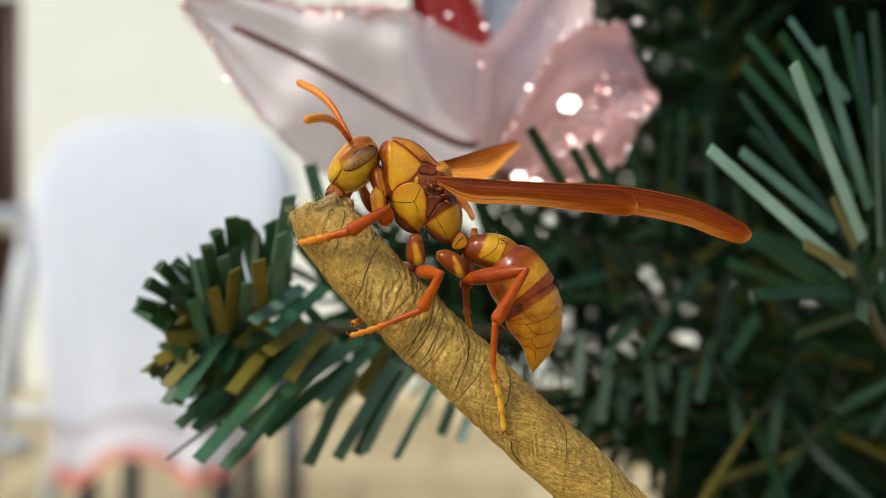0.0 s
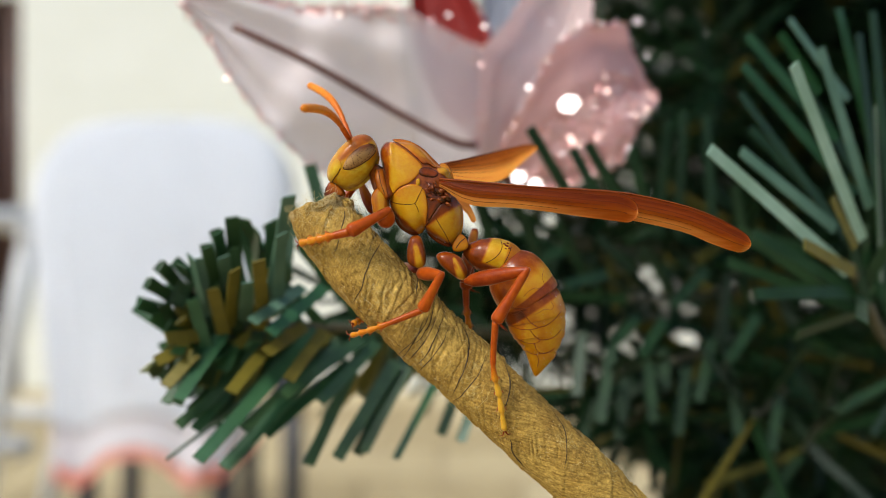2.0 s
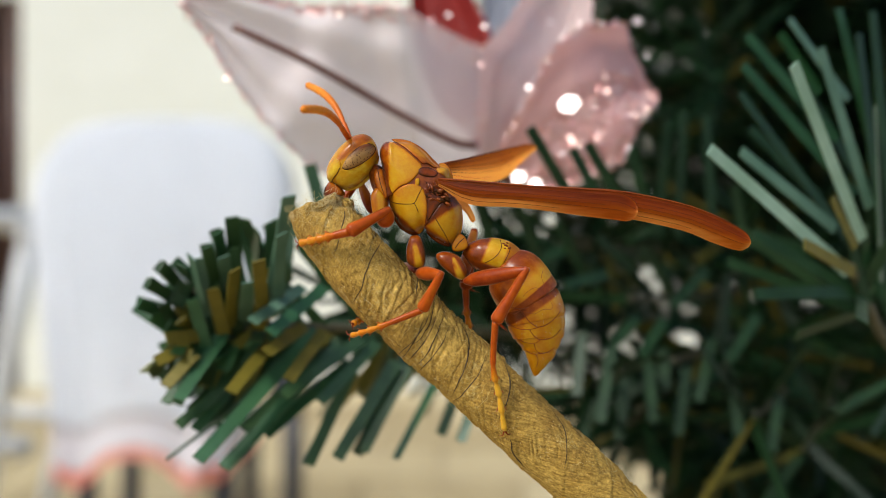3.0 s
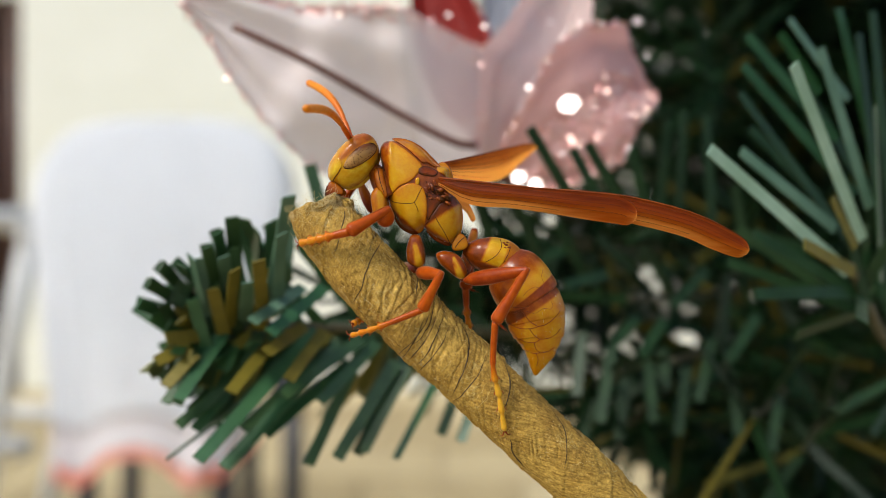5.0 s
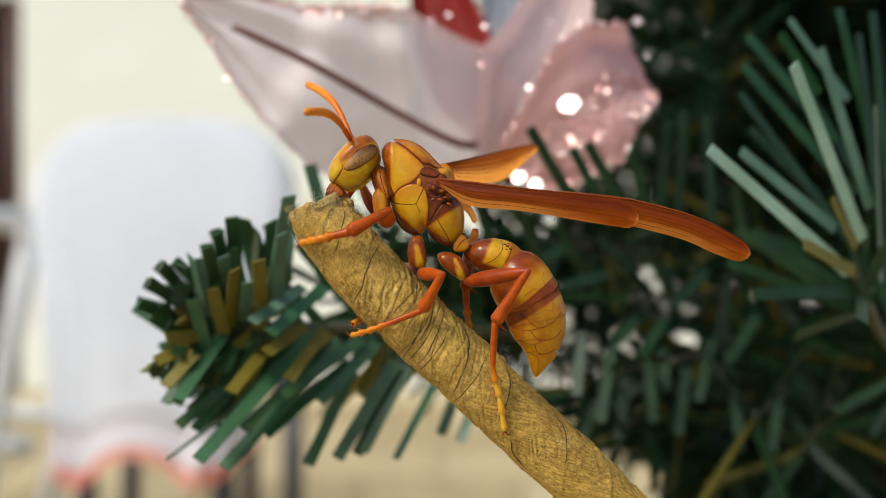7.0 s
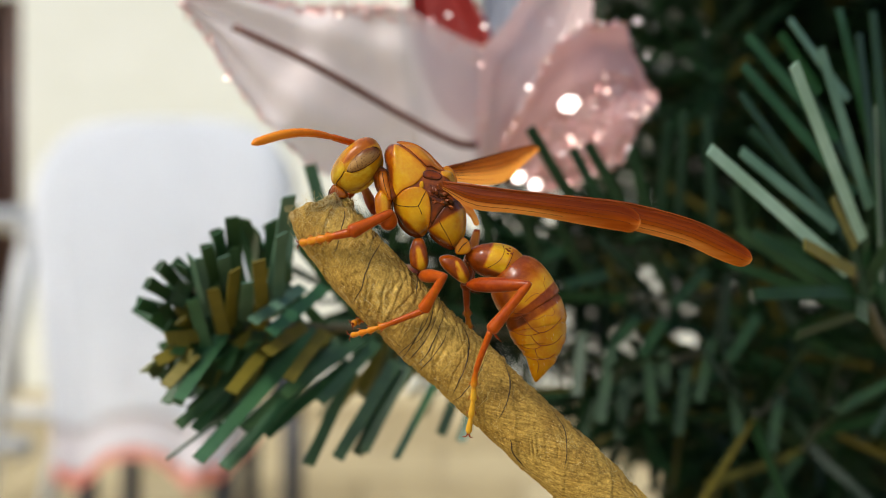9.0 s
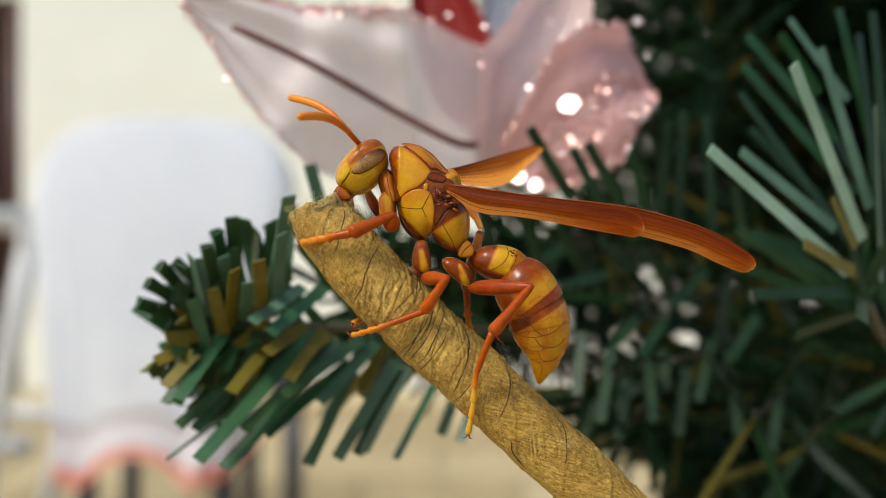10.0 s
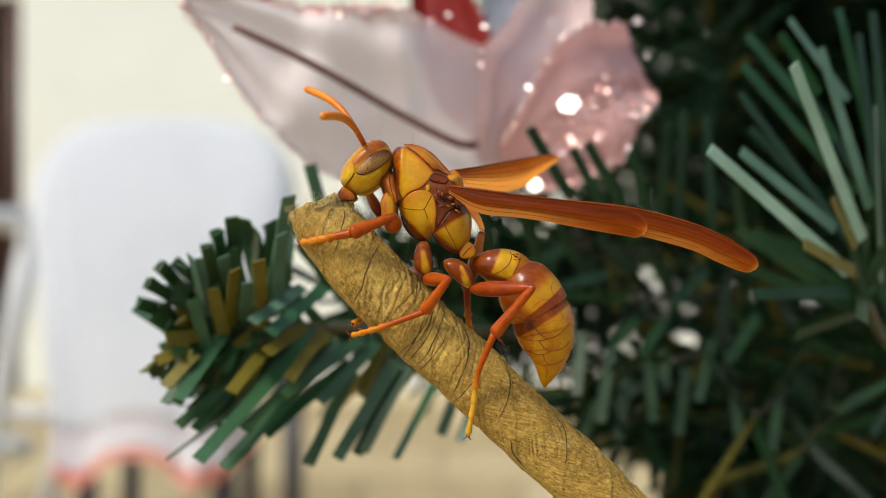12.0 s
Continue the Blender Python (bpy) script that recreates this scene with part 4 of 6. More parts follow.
        push += r * (-4.2 * np.exp(-(best / wide) ** 2) + 3.0 * np.exp(-((best * which - 1.9 * wide) / (1.2 * wide)) ** 2))
    for v, p in zip(front, push):
        v.co += v.normal * float(p)
    tree = BVHTree.FromBMesh(bm)
    rng = random.Random(4)
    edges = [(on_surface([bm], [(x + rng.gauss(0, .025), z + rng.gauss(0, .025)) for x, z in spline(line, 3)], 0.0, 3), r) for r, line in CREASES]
    ridges = [on_surface([bm], [(x + rng.gauss(0, .04) + 0.12, z + rng.gauss(0, .04) + 0.1) for x, z in spline(line, 4)], 0.012, 3) for r, line in RIPPLES[9:]]
    part("paper_wrap", bm, PAPER, stick)
    # shade in the folds, laid on as thin dark strips
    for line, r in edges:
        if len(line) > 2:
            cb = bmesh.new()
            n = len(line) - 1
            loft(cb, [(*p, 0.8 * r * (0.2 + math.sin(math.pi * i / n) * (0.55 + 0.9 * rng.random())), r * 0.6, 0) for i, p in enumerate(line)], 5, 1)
            part("crease", cb, FOLD_SHADE, stick)
    # loose fibres
    fb = bmesh.new()
    fb.verts.layers.float.new("tone")
    for _ in range(3400):
        i = int(2 + 558 * rng.random() ** 1.9)
        t = (pts[i + 1] - pts[i - 1]).normalized()
        side = (Vector((0, 1, 0)) - t * t.y).normalized()
        a = rng.uniform(0, 2 * math.pi)
        out = t.cross(side) * math.cos(a) + side * math.sin(a)
        hit, nor, _, _ = tree.ray_cast(pts[i] + out * 8, -out)
        if hit is None:
            continue
        free = rng.random() < (0.1 if i < 260 else 0.03)
        length = rng.uniform(0.4, 2.0)
        way = (t * rng.uniform(-1, 1) + out.cross(t) * rng.uniform(-1, 1)).normalized()
        curl = out.cross(way)
        line = []
        for k in range(6):
            f = k / 5
            lift = 0.02 + (rng.uniform(0.1, 0.55) * f if free else 0.05 * math.sin(f * 3))
            p = hit + way * (length * (f - 0.3)) + curl * (0.34 * math.sin(f * 5 + a)) * length
            if not free:
                near = tree.find_nearest(p)
                p = near[0] + near[1] * 0.02
            else:
                p = p + out * lift
            line.append(p)
        tube(fb, line, rng.uniform(0.010, 0.020), 3, 0, 1, 0.007)
    # pale strands laid beside the ripples to mark their ridges
    for line in ridges:
        if len(line) > 3:
            cut = rng.randrange(len(line) // 2)
            tube(fb, line[cut:cut + max(4, len(line) // 2)], rng.uniform(0.010, 0.018), 3, 0, 1, 0.006)
    f = part("fibre_fuzz", fb, FIBRE, stick, "fine pale paper fibres")
    tagged(f, kind="stuff")


# folds of the paper: half width, then a line across and up
CREASES = [
    (.06, [(-8.63, 3.62), (-8.53, 2.75), (-8.87, 0.92), (-9.21, -0.24)]), (.06, [(-5.21, 1.01), (-5.83, -0.29), (-6.46, -1.59), (-7.04, -3.42), (-7.91, -4.87)]),
    (.05, [(-6.12, 1.88), (-5.93, 1.4), (-6.08, 0.82)]), (.07, [(-2.65, -1.69), (-2.27, -2.7), (-2.36, -4)]), (.05, [(-0.77, -4.48), (-1.06, -6.03), (-1.83, -7.57), (-2.99, -8.44)]),
    (.08, [(1.59, -6.51), (2.17, -7.76), (2.03, -9.59), (1.35, -11.33), (0.77, -12.58)]), (.07, [(5.26, -9.69), (5.74, -11.33), (5.5, -12.97), (4.73, -14.51)]),
    (.05, [(9.21, -13.55), (10.41, -15.48), (10.56, -17.31), (10.32, -18.95)]), (.09, [(5.72, -16.25), (6.11, -17.71), (7.08, -18.97)]),
]
CREASES += [(.055, [(x - 0.2, z + 0.4), (x - 0.9, z - 1.2), (x - 2.0 - k, z - 2.9), (x - 2.7 - k, z - 3.6)]) for x, z, k in ((-0.29, -6.03, 0.1), (0.19, -6.41, -.2), (-0.92, -5.74, .4), (0.77, -6.99, .2), (-1.35, -6.32, 0), (3.91, -9.59, .3))]
RIPPLES = [(.04, [(x + 0.3 * math.sin(k * 2.3), z - 0.42 * k), (x + 1.3 + 0.2 * math.sin(k), z - 0.42 * k - 0.25), (x + 2.6 + 0.5 * math.sin(k * 1.7), z - 0.42 * k - 0.9)]) for k, (x, z) in enumerate([(6.17, -13.84)] * 9)]
RIPPLES += [(.06, [(x + 0.55 * k, z - 0.5 * k), (x + 0.55 * k - 0.9, z - 0.5 * k - 1.3), (x + 0.55 * k - 2.0 + 0.3 * math.sin(k * 2), z - 0.5 * k - 2.6 + 0.5 * math.sin(k))]) for k, (x, z) in enumerate([(-2.03, -5.54)] * 9)]
RIPPLES += [(.055, [(x + 0.45 * k, z - 0.42 * k), (x + 0.45 * k - 0.5, z - 0.42 * k - 1.2), (x + 0.45 * k - 1.3 + 0.3 * math.sin(k * 3), z - 0.42 * k - 2.2)]) for k, (x, z) in enumerate([(3.18, -10.8)] * 6)]
build_stick()


# ---- artificial tree ----
def needle_mesh(rng, length=1.0):
    """A flat plastic strip along +x, about 1 long, slightly bent."""
    bm = bmesh.new()
    bend, twist = rng.uniform(-0.06, 0.06), rng.uniform(-0.5, 0.5)
    rows = []
    for i in range(4):
        f = i / 3
        w, h = 0.036 * (1 - 0.12 * f), 0.004
        c, s = math.cos(twist * f), math.sin(twist * f)
        rows.append([bm.verts.new((f * length, y * c - z * s, y * s + z * c + bend * f * f)) for y, z in ((-w, -h), (w, -h), (w, h), (-w, h))])
    for a, b in zip(rows, rows[1:]):
        for k in range(4):
            bm.faces.new((a[k], a[(k + 1) % 4], b[(k + 1) % 4], b[k]))
    bm.faces.new(rows[0])
    bm.faces.new(rows[-1])
    bmesh.ops.recalc_face_normals(bm, faces=bm.faces)
    me = bpy.data.meshes.new("needle")
    bm.to_mesh(me)
    bm.free()
    me.materials.append(NEEDLE)
    return me


def turned(root, way, length, roll, width=25.0):
    """The matrix of a strip from root (mm) along way."""
    x = Vector(way).normalized()
    ref = Vector((0, 1, 0)) if abs(x.y) < 0.95 else Vector((0, 0, 1))
    y = ref.cross(x).normalized()
    z = x.cross(y)
    m = Matrix((x, y, z)).transposed() @ Matrix.Rotation(roll, 3, "X") @ Matrix.Diagonal((length, width, width))
    m = m.to_4x4()
    m.translation = root
    return m


TREE_AT = Vector((190, 330, -750))


def build_tree():
    tree = thing("christmas_tree", TREE_AT, "dark green artificial christmas tree with flat plastic needles", "christmas tree")
    rng = random.Random(11)
    shared = [needle_mesh(rng) for _ in range(8)]
    pole = bmesh.new()
    tube(pole, [(190, 330, -748), (190, 330, -200), (190, 330, 340)], 14, 16, 0, 4, 6)
    part("pole", pole, BARK, tree)
    for k in range(3):
        fb = bmesh.new()
        a = 2.1 * k + 0.4
        tube(fb, [(190, 330, -690), (190 + 120 * math.cos(a), 330 + 120 * math.sin(a), -720), (190 + 220 * math.cos(a), 330 + 220 * math.sin(a), -741)], 9, 8, 0, 4, 8)
        part("foot", fb, BARK, tree)

    def stem(path, r=0.9):
        b = bmesh.new()
        tube(b, path, r, 7, 0, 4, r * 0.6)
        return part("branch", b, WIRE, tree)

    def strip(branch, root, way, length, roll, width=0.023, mesh=None):
        ob = new("needle", mesh or rng.choice(shared))
        ob.parent = branch
        m = turned((Vector(root) - TREE_AT) * 0.001, way, length * 0.001, roll, width)
        ob.matrix_basis = m

    def around(path, i, lean, rng):
        t = (path[min(i + 1, len(path) - 1)] - path[max(i - 1, 0)]).normalized()
        a = rng.uniform(0, 2 * math.pi)
        s = t.cross(Vector((0.2, 0.3, 1))).normalized()
        n = t.cross(s)
        l = radians(rng.gauss(lean, 9))
        return t * math.cos(l) + (s * math.cos(a) + n * math.sin(a)) * math.sin(l)

    # the branch whose tip reaches out past the stick
    path = [Vector(p) for p in spline([(190, 330, -20), (50.77, 170, -24.03), (10.2, 63.9, -13.11), (-4.68, 38.8, -10.37), (-18.12, 31.3, -9.54), (-25.04, 28.5, -9.64), (-28.91, 26.7, -9.94)], 10)]
    left = stem(path)
    # one strip per colour: olive is its own, the greens also carry light and shade
    dyed_or_lit = {}
    for m in (OLIVE, LEAF, PALE, SAGE, SAGE_DIM, LEAF_DIM):
        dyed_or_lit[m] = shared[2].copy()
        dyed_or_lit[m].materials[0] = m
    for r, e, roll, dye_or_lit in LEFT_NEEDLES:
        strip(left, r, Vector(e) - Vector(r), (Vector(e) - Vector(r)).length, roll, 0.0245 if abs(e[2] - r[2]) > 10.5 else 0.0215, dyed_or_lit[dye_or_lit])
    for _ in range(95):
        i = rng.randrange(26, len(path))
        way = around(path, i, 48, rng)
        f = i / len(path)
        if way.y < -0.45:
            way.y *= -0.5
        if f > 0.8:
            way.x *= 0.3
        length = rng.uniform(9, 15) * (1.25 - 0.75 * max(0, f - .6) / .4) * (0.75 if way.z > 0 else 0.98)
        roll = rng.uniform(-.7, .7)
        if way.z < 0 or i % 2:  # thinner above the stem, where the light comes through
            strip(left, path[i], way, length, roll)
    for _ in range(85):
        i = rng.randrange(44, len(path))
        way = around(path, i, 62, rng)
        strip(left, path[i] + Vector((rng.uniform(-2, 1), 0, rng.uniform(-1, 1))), way, rng.uniform(4, 7), rng.uniform(-.8, .8), 0.021)
    # the fan of pale needles
    path2 = [Vector(p) for p in spline([(190, 330, -60), (117.24, 120, -38.72), (67.29, 54.6, -16.41), (53.89, 36.6, -7.1), (49.43, 31.2, -1.99)], 10)]
    right = stem(path2)
    sage = dyed_or_lit[SAGE_DIM]
    dyed_or_lit[SKYLIT] = shared[2].copy()
    dyed_or_lit[SKYLIT].materials[0] = SKYLIT
    for r, e, roll, dye_or_lit in RIGHT_NEEDLES:
        strip(right, r, Vector(e) - Vector(r), (Vector(e) - Vector(r)).length, roll, 0.0215, dyed_or_lit[dye_or_lit])
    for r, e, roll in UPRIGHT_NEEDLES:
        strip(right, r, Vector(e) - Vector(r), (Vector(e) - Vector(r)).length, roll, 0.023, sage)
    for _ in range(26):
        i = rng.randrange(8, 34)
        strip(right, path2[i], around(path2, i, 50, rng), rng.uniform(14, 22), rng.uniform(-.7, .7), 0.022, sage)

    # gaps between the boughs through which the daylit terrace shows: direction from the eye, half width and half height
    gaps = [(0.1285, -0.0708, .008, .012), (0.1285, -0.0946, .005, .007), (0.2148, -0.0280, .009, .004), (0.2177, -0.0399, .004, .003), (0.1880, -0.0934, .007, .011), (0.1987, -0.0827, .005, .005), (0.2308, -0.0648, .005, .006),
            (0.2582, -0.0637, .007, .007), (0.2564, -0.0964, .008, .009), (0.2504, -0.1154, .006, .009), (0.2713, -0.1124, .006, .009), (0.2921, -0.0767, .005, .005), (0.3902, -0.0512, .010, .013), (0.4063, -0.0292, .005, .010),
            (0.1565, -0.1035, .005, .012), (0.2058, -0.2374, .012, .012), (0.0333, 0.0333, .009, .011), (0.0571, 0.0393, .009, .006), (0.1107, 0.0274, .009, .007), (0.1523, -0.0500, .005, .005)]
    eye = Vector((0, -84.07, 0))

    def clear(m):
        for f in (0, 0.2, 0.4, 0.6, 0.8, 1.0):
            p = Vector(m[:3, :3] @ np.array((f, 0, 0)) + m[:3, 3]) - eye
            if any(((p.x / p.y - a) / c) ** 2 + ((p.z / p.y - b) / d) ** 2 < 0.9 for a, b, c, d in gaps):
                return False
        return True

    # the mass of branches behind
    unit = np.array([v.co for v in shared[0].vertices])
    faces = [tuple(p.vertices) for p in shared[0].polygons]
    for tipx, tipy, tipz, count, bend, keep in BRANCHES + SIDES:
        tip = Vector((tipx, tipy, tipz))
        root = Vector((190, 330, min(max(tipz * 0.75 - 20, -640), 280)))
        mid = (tip + root) / 2 + Vector((0, 0, bend))
        p = [Vector(q) for q in spline([root, mid, tip], 24)]
        b = stem(p)
        verts, polys = [], []
        for _ in range(count):
            i = min(int(len(p) * (1 - keep * (1 - rng.random() ** 0.75))), len(p) - 1)
            m = np.array(turned(p[i], around(p, i, 52, rng), rng.uniform(11, 20), rng.uniform(-1.2, 1.2), 21))
            if not clear(m):
                continue
            k = len(verts)
            verts += list(unit @ m[:3, :3].T + m[:3, 3])
            polys += [tuple(k + q for q in f) for f in faces]
        me = bpy.data.meshes.new("needles")
        me.from_pydata([((Vector(v) - TREE_AT) * 0.001) for v in verts], [], polys)
        me.materials.append(NEEDLES)
        ob = new("needles", me)
        ob.parent = b
        tagged(ob, kind="stuff")


SPRIG_TUFT_1 = [
    ((-15.37, 31.3, -9.89), (-26.42, 18.3, -22.77), 0.2, LEAF),
    ((-12.69, 33.2, -11.78), (-24.54, 22.0, -24.41), 0.4, LEAF),
    ((-23.12, 25.7, -17.7), (-30.91, 22.0, -23.47), 1.35, SAGE),
    ((-6.04, 36.9, -14.31), (-12.63, 29.5, -25.04), 0.1, SAGE),
    ((-4.64, 37.8, -15.15), (-9.67, 31.3, -24.64), 0.3, SAGE),
    ((0.45, 40.6, -14.76), (-5.95, 35.0, -26.28), 1.0, LEAF),
    ((3.53, 45.3, -15.31), (-0.3, 40.6, -24.39), 0.1, SAGE),
    ((5.85, 45.3, -16.08), (2.3, 40.6, -25.29), 0.3, LEAF),
    ((-8.22, 35.0, -11.69), (-14.17, 25.7, -17.7), 0.1, SAGE),
    ((-23.24, 27.6, -14.21), (-29.59, 22.0, -19.74), 0.3, SAGE),
    ((-25.34, 25.7, -9.73), (-28.5, 18.3, -16.26), 0.15, LEAF),
    ((-20.32, 27.6, -1.93), (-24.14, 23.9, 3.27), 0.2, SAGE),
]
SPRIG_TUFT_2 = [
    ((-15.12, 29.5, -1.96), (-18.22, 25.7, 5.81), 0.1, SAGE),
    ((-12.63, 31.3, -2.68), (-16.19, 31.3, 10.22), 0.4, SAGE),
    ((-18.2, 27.6, -3.92), (-20.07, 24.8, 2.91), 0.1, SAGE),
    ((-20.02, 26.7, -10.86), (-22.68, 17.4, -15.26), 0.1, OLIVE),
    ((-16.34, 27.6, -9.1), (-18.99, 18.3, -11.14), 0.2, OLIVE),
    ((-14.0, 28.5, -9.64), (-16.98, 20.2, -14.32), 0.1, OLIVE),
    ((-27.62, 22.9, -9.74), (-29.83, 18.3, -9.62), 0.3, OLIVE),
    ((-28.58, 22.9, -10.88), (-31.49, 20.2, -12.33), 0.3, OLIVE),
    ((-27.7, 22.0, -11.61), (-30.23, 19.2, -14.93), 0.3, OLIVE),
    ((-28.12, 23.9, -12.78), (-30.49, 20.2, -16.93), 0.4, SAGE),
    ((-21.22, 25.7, -9.34), (-20.19, 22.0, -2.2), 0.1, OLIVE),
    ((-25.13, 24.8, -9.64), (-25.29, 20.2, -4.4), 0.2, OLIVE),
]
SPRIG_TUFT_3 = [
    ((-26.84, 23.9, -7.64), (-26.66, 19.2, -1.04), 0.2, PALE),
    ((-25.38, 24.8, -8.35), (-26.26, 21.1, 0.57), 0.15, SAGE),
    ((-23.45, 25.7, -6.79), (-25.71, 22.9, 2.23), 0.2, SAGE),
    ((-22.47, 25.7, -7.77), (-23.47, 22.0, 0.07), 0.15, SAGE),
    ((-29.07, 24.8, -5.12), (-32.21, 22.9, -1.72), 0.3, SAGE),
    ((-29.4, 24.8, -6.15), (-33.6, 22.9, -3.76), 0.2, SAGE),
    ((-31.34, 24.8, -7.06), (-34.49, 22.9, -5.91), 0.6, SAGE),
    ((-28.1, 24.8, -3.82), (-30.3, 22.9, -1.34), 0.1, LEAF),
    ((-19.15, 28.5, -5.96), (-17.65, 26.7, 5.2), 0.2, PALE),
    ((-16.41, 27.6, -4.45), (-20.58, 18.3, -7.85), 0.35, PALE),
    ((-14.0, 28.5, -4.48), (-18.63, 18.3, -9.07), 0.1, LEAF),
    ((-26.68, 24.8, -12.89), (-27.77, 21.1, -5.57), 0.1, LEAF),
]
SPRIG_TUFT_4 = [
    ((-10.04, 33.2, -11.09), (-18.24, 23.9, -16.63), 0.3, SAGE),
    ((-11.62, 35.0, -14.1), (-20.85, 27.6, -21.85), 0.2, LEAF),
    ((-15.62, 33.2, -13.88), (-22.92, 24.8, -20.66), 0.3, SAGE),
    ((-6.23, 40.6, -8.83), (-10.2, 35.0, -17.64), 0.2, OLIVE),
    ((-21.55, 31.3, -8.17), (-23.9, 29.5, 2.77), 0.2, SAGE),
    ((-18.4, 33.2, -8.3), (-22.92, 31.3, 1.44), 0.3, LEAF),
    ((-22.55, 29.5, -10.73), (-26.81, 24.8, -18.07), 0.2, SAGE),
    ((-25.71, 28.5, -10.65), (-28.75, 24.8, -15.48), 0.3, SAGE),
    ((-24.58, 29.5, -10.06), (-26.17, 27.6, -2.59), 0.2, SAGE),
    ((-19.33, 30.4, -13.55), (-24.87, 24.8, -19.69), 0.2, SAGE),
    ((-19.99, 25.7, -6.79), (-15.96, 14.6, 5.46), 0.7, PALE),
    ((-24.64, 31.3, -8.17), (-23.18, 20.2, 3.47), 0.3, SAGE),
]
SPRIG_TUFT_5 = [
    ((-20.72, 31.3, -4.39), (-21.82, 20.2, 3.28), -0.5, SAGE),
    ((-21.37, 30.4, -4.35), (-18.55, 19.2, 3.01), 0.9, LEAF),
    ((-26.0, 30.4, -5.38), (-24.45, 19.2, 1.79), 0.8, LEAF),
    ((-25.79, 29.5, -9.38), (-25.44, 18.3, 0.19), 0.6, SAGE),
    ((-27.23, 27.6, -10.03), (-26.66, 16.4, -0.84), -0.8, PALE),
    ((-29.41, 30.4, -5.51), (-28.5, 19.2, -1.79), -0.4, SAGE),
    ((-29.88, 30.4, -6.4), (-30.6, 19.2, -1.79), 0.9, SAGE),
    ((-30.52, 29.5, -7.16), (-31.66, 18.3, -3.59), 0.8, SAGE),
    ((-31.87, 29.5, -8.04), (-32.75, 18.3, -5.91), 1.0, LEAF),
    ((-20.59, 24.8, -8.48), (-18.94, 13.6, -1.22), 0.5, OLIVE),
    ((-25.24, 27.6, -10.03), (-21.99, 16.4, -2.21), 0.9, OLIVE),
    ((-19.36, 26.7, -7.84), (-16.94, 15.5, 1.54), 0.8, PALE),
]
SPRIG_TUFT_6 = [
    ((-23.24, 32.2, -6.84), (-20.57, 21.1, 1.93), -0.8, SAGE),
    ((-23.38, 27.6, -8.57), (-20.56, 16.4, -3.52), 0.7, PALE),
    ((-25.32, 30.4, -8.1), (-23.84, 19.2, -0.86), 0.6, PALE),
]
LEFT_NEEDLES = SPRIG_TUFT_1 + SPRIG_TUFT_2 + SPRIG_TUFT_3 + SPRIG_TUFT_4 + SPRIG_TUFT_5 + SPRIG_TUFT_6
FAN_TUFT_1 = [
    ((48.32, 29.4, -2.76), (28.82, 18.6, 10.81), 0.1, SKYLIT),
    ((50.87, 31.2, 1.1), (38.58, 20.4, 20.31), 0.15, SKYLIT),
    ((52.24, 36.6, 6.89), (36.97, 33.0, 22.7), 0.3, LEAF_DIM),
    ((51.44, 40.2, 14.27), (39.19, 38.4, 27.6), 0.2, LEAF_DIM),
    ((51.46, 34.8, 0.07), (35.5, 29.4, 18.56), 0.5, SAGE_DIM),
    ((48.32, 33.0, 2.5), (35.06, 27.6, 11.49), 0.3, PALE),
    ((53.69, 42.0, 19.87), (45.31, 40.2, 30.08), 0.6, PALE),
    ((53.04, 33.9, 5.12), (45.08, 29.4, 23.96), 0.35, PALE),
    ((55.43, 38.4, 13.19), (50.24, 36.6, 30.64), 0.4, LEAF_DIM),
    ((53.96, 33.0, -4.1), (53.26, 33.0, 17.68), 0.9, LEAF_DIM),
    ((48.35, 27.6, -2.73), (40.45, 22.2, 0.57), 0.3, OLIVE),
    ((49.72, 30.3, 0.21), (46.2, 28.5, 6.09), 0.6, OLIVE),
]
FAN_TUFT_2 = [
    ((49.93, 42.0, 20.69), (44.44, 41.1, 28.36), 0.3, LEAF_DIM),
    ((49.22, 40.2, 6.72), (39.62, 38.4, 15.52), 0.4, SAGE_DIM),
    ((53.44, 34.8, -5.59), (51.14, 31.2, 2.81), 0.4, LEAF_DIM),
    ((52.29, 33.0, -6.89), (49.09, 31.2, 2.81), 0.3, SAGE_DIM),
    ((56.26, 36.6, -2.8), (53.6, 38.4, 27.75), 0.5, SAGE_DIM),
    ((57.12, 36.6, 1.5), (54.61, 36.6, 30.21), 0.4, SAGE_DIM),
    ((55.94, 42.0, 8.33), (47.01, 40.2, 21.51), 0.4, SAGE_DIM),
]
RIGHT_NEEDLES = FAN_TUFT_1 + FAN_TUFT_2
UPRIGHT_TUFT_1 = [
    ((17.21, 44, 6.93), (11.29, 40, 15.86), .2),
    ((22.34, 45, 4.68), (17.1, 42, 13.42), .3),
    ((24.83, 46, 5.49), (19.35, 43, 14.13), .1),
    ((27.93, 46, 4.72), (25.44, 44, 13.63), .2),
    ((35.64, 60, 1.8), (36.5, 60, 20.99), .3),
    ((32.19, 58, 1.77), (33.63, 58, 19.35), .2),
    ((42.09, 64, 1.85), (41.04, 64, 20.78), .3),
    ((45.93, 60, 0.09), (43.6, 58, 9.38), .2),
    ((8.23, 60, -2.48), (4.83, 56, 7.41), .2),
    ((14.66, 56, -3.25), (11.17, 52, 5.58), .3),
    ((21.94, 60, -5.06), (16.74, 56, 4.25), .2),
    ((24.59, 58, -3.72), (17.48, 52, -5.18), .2),
]
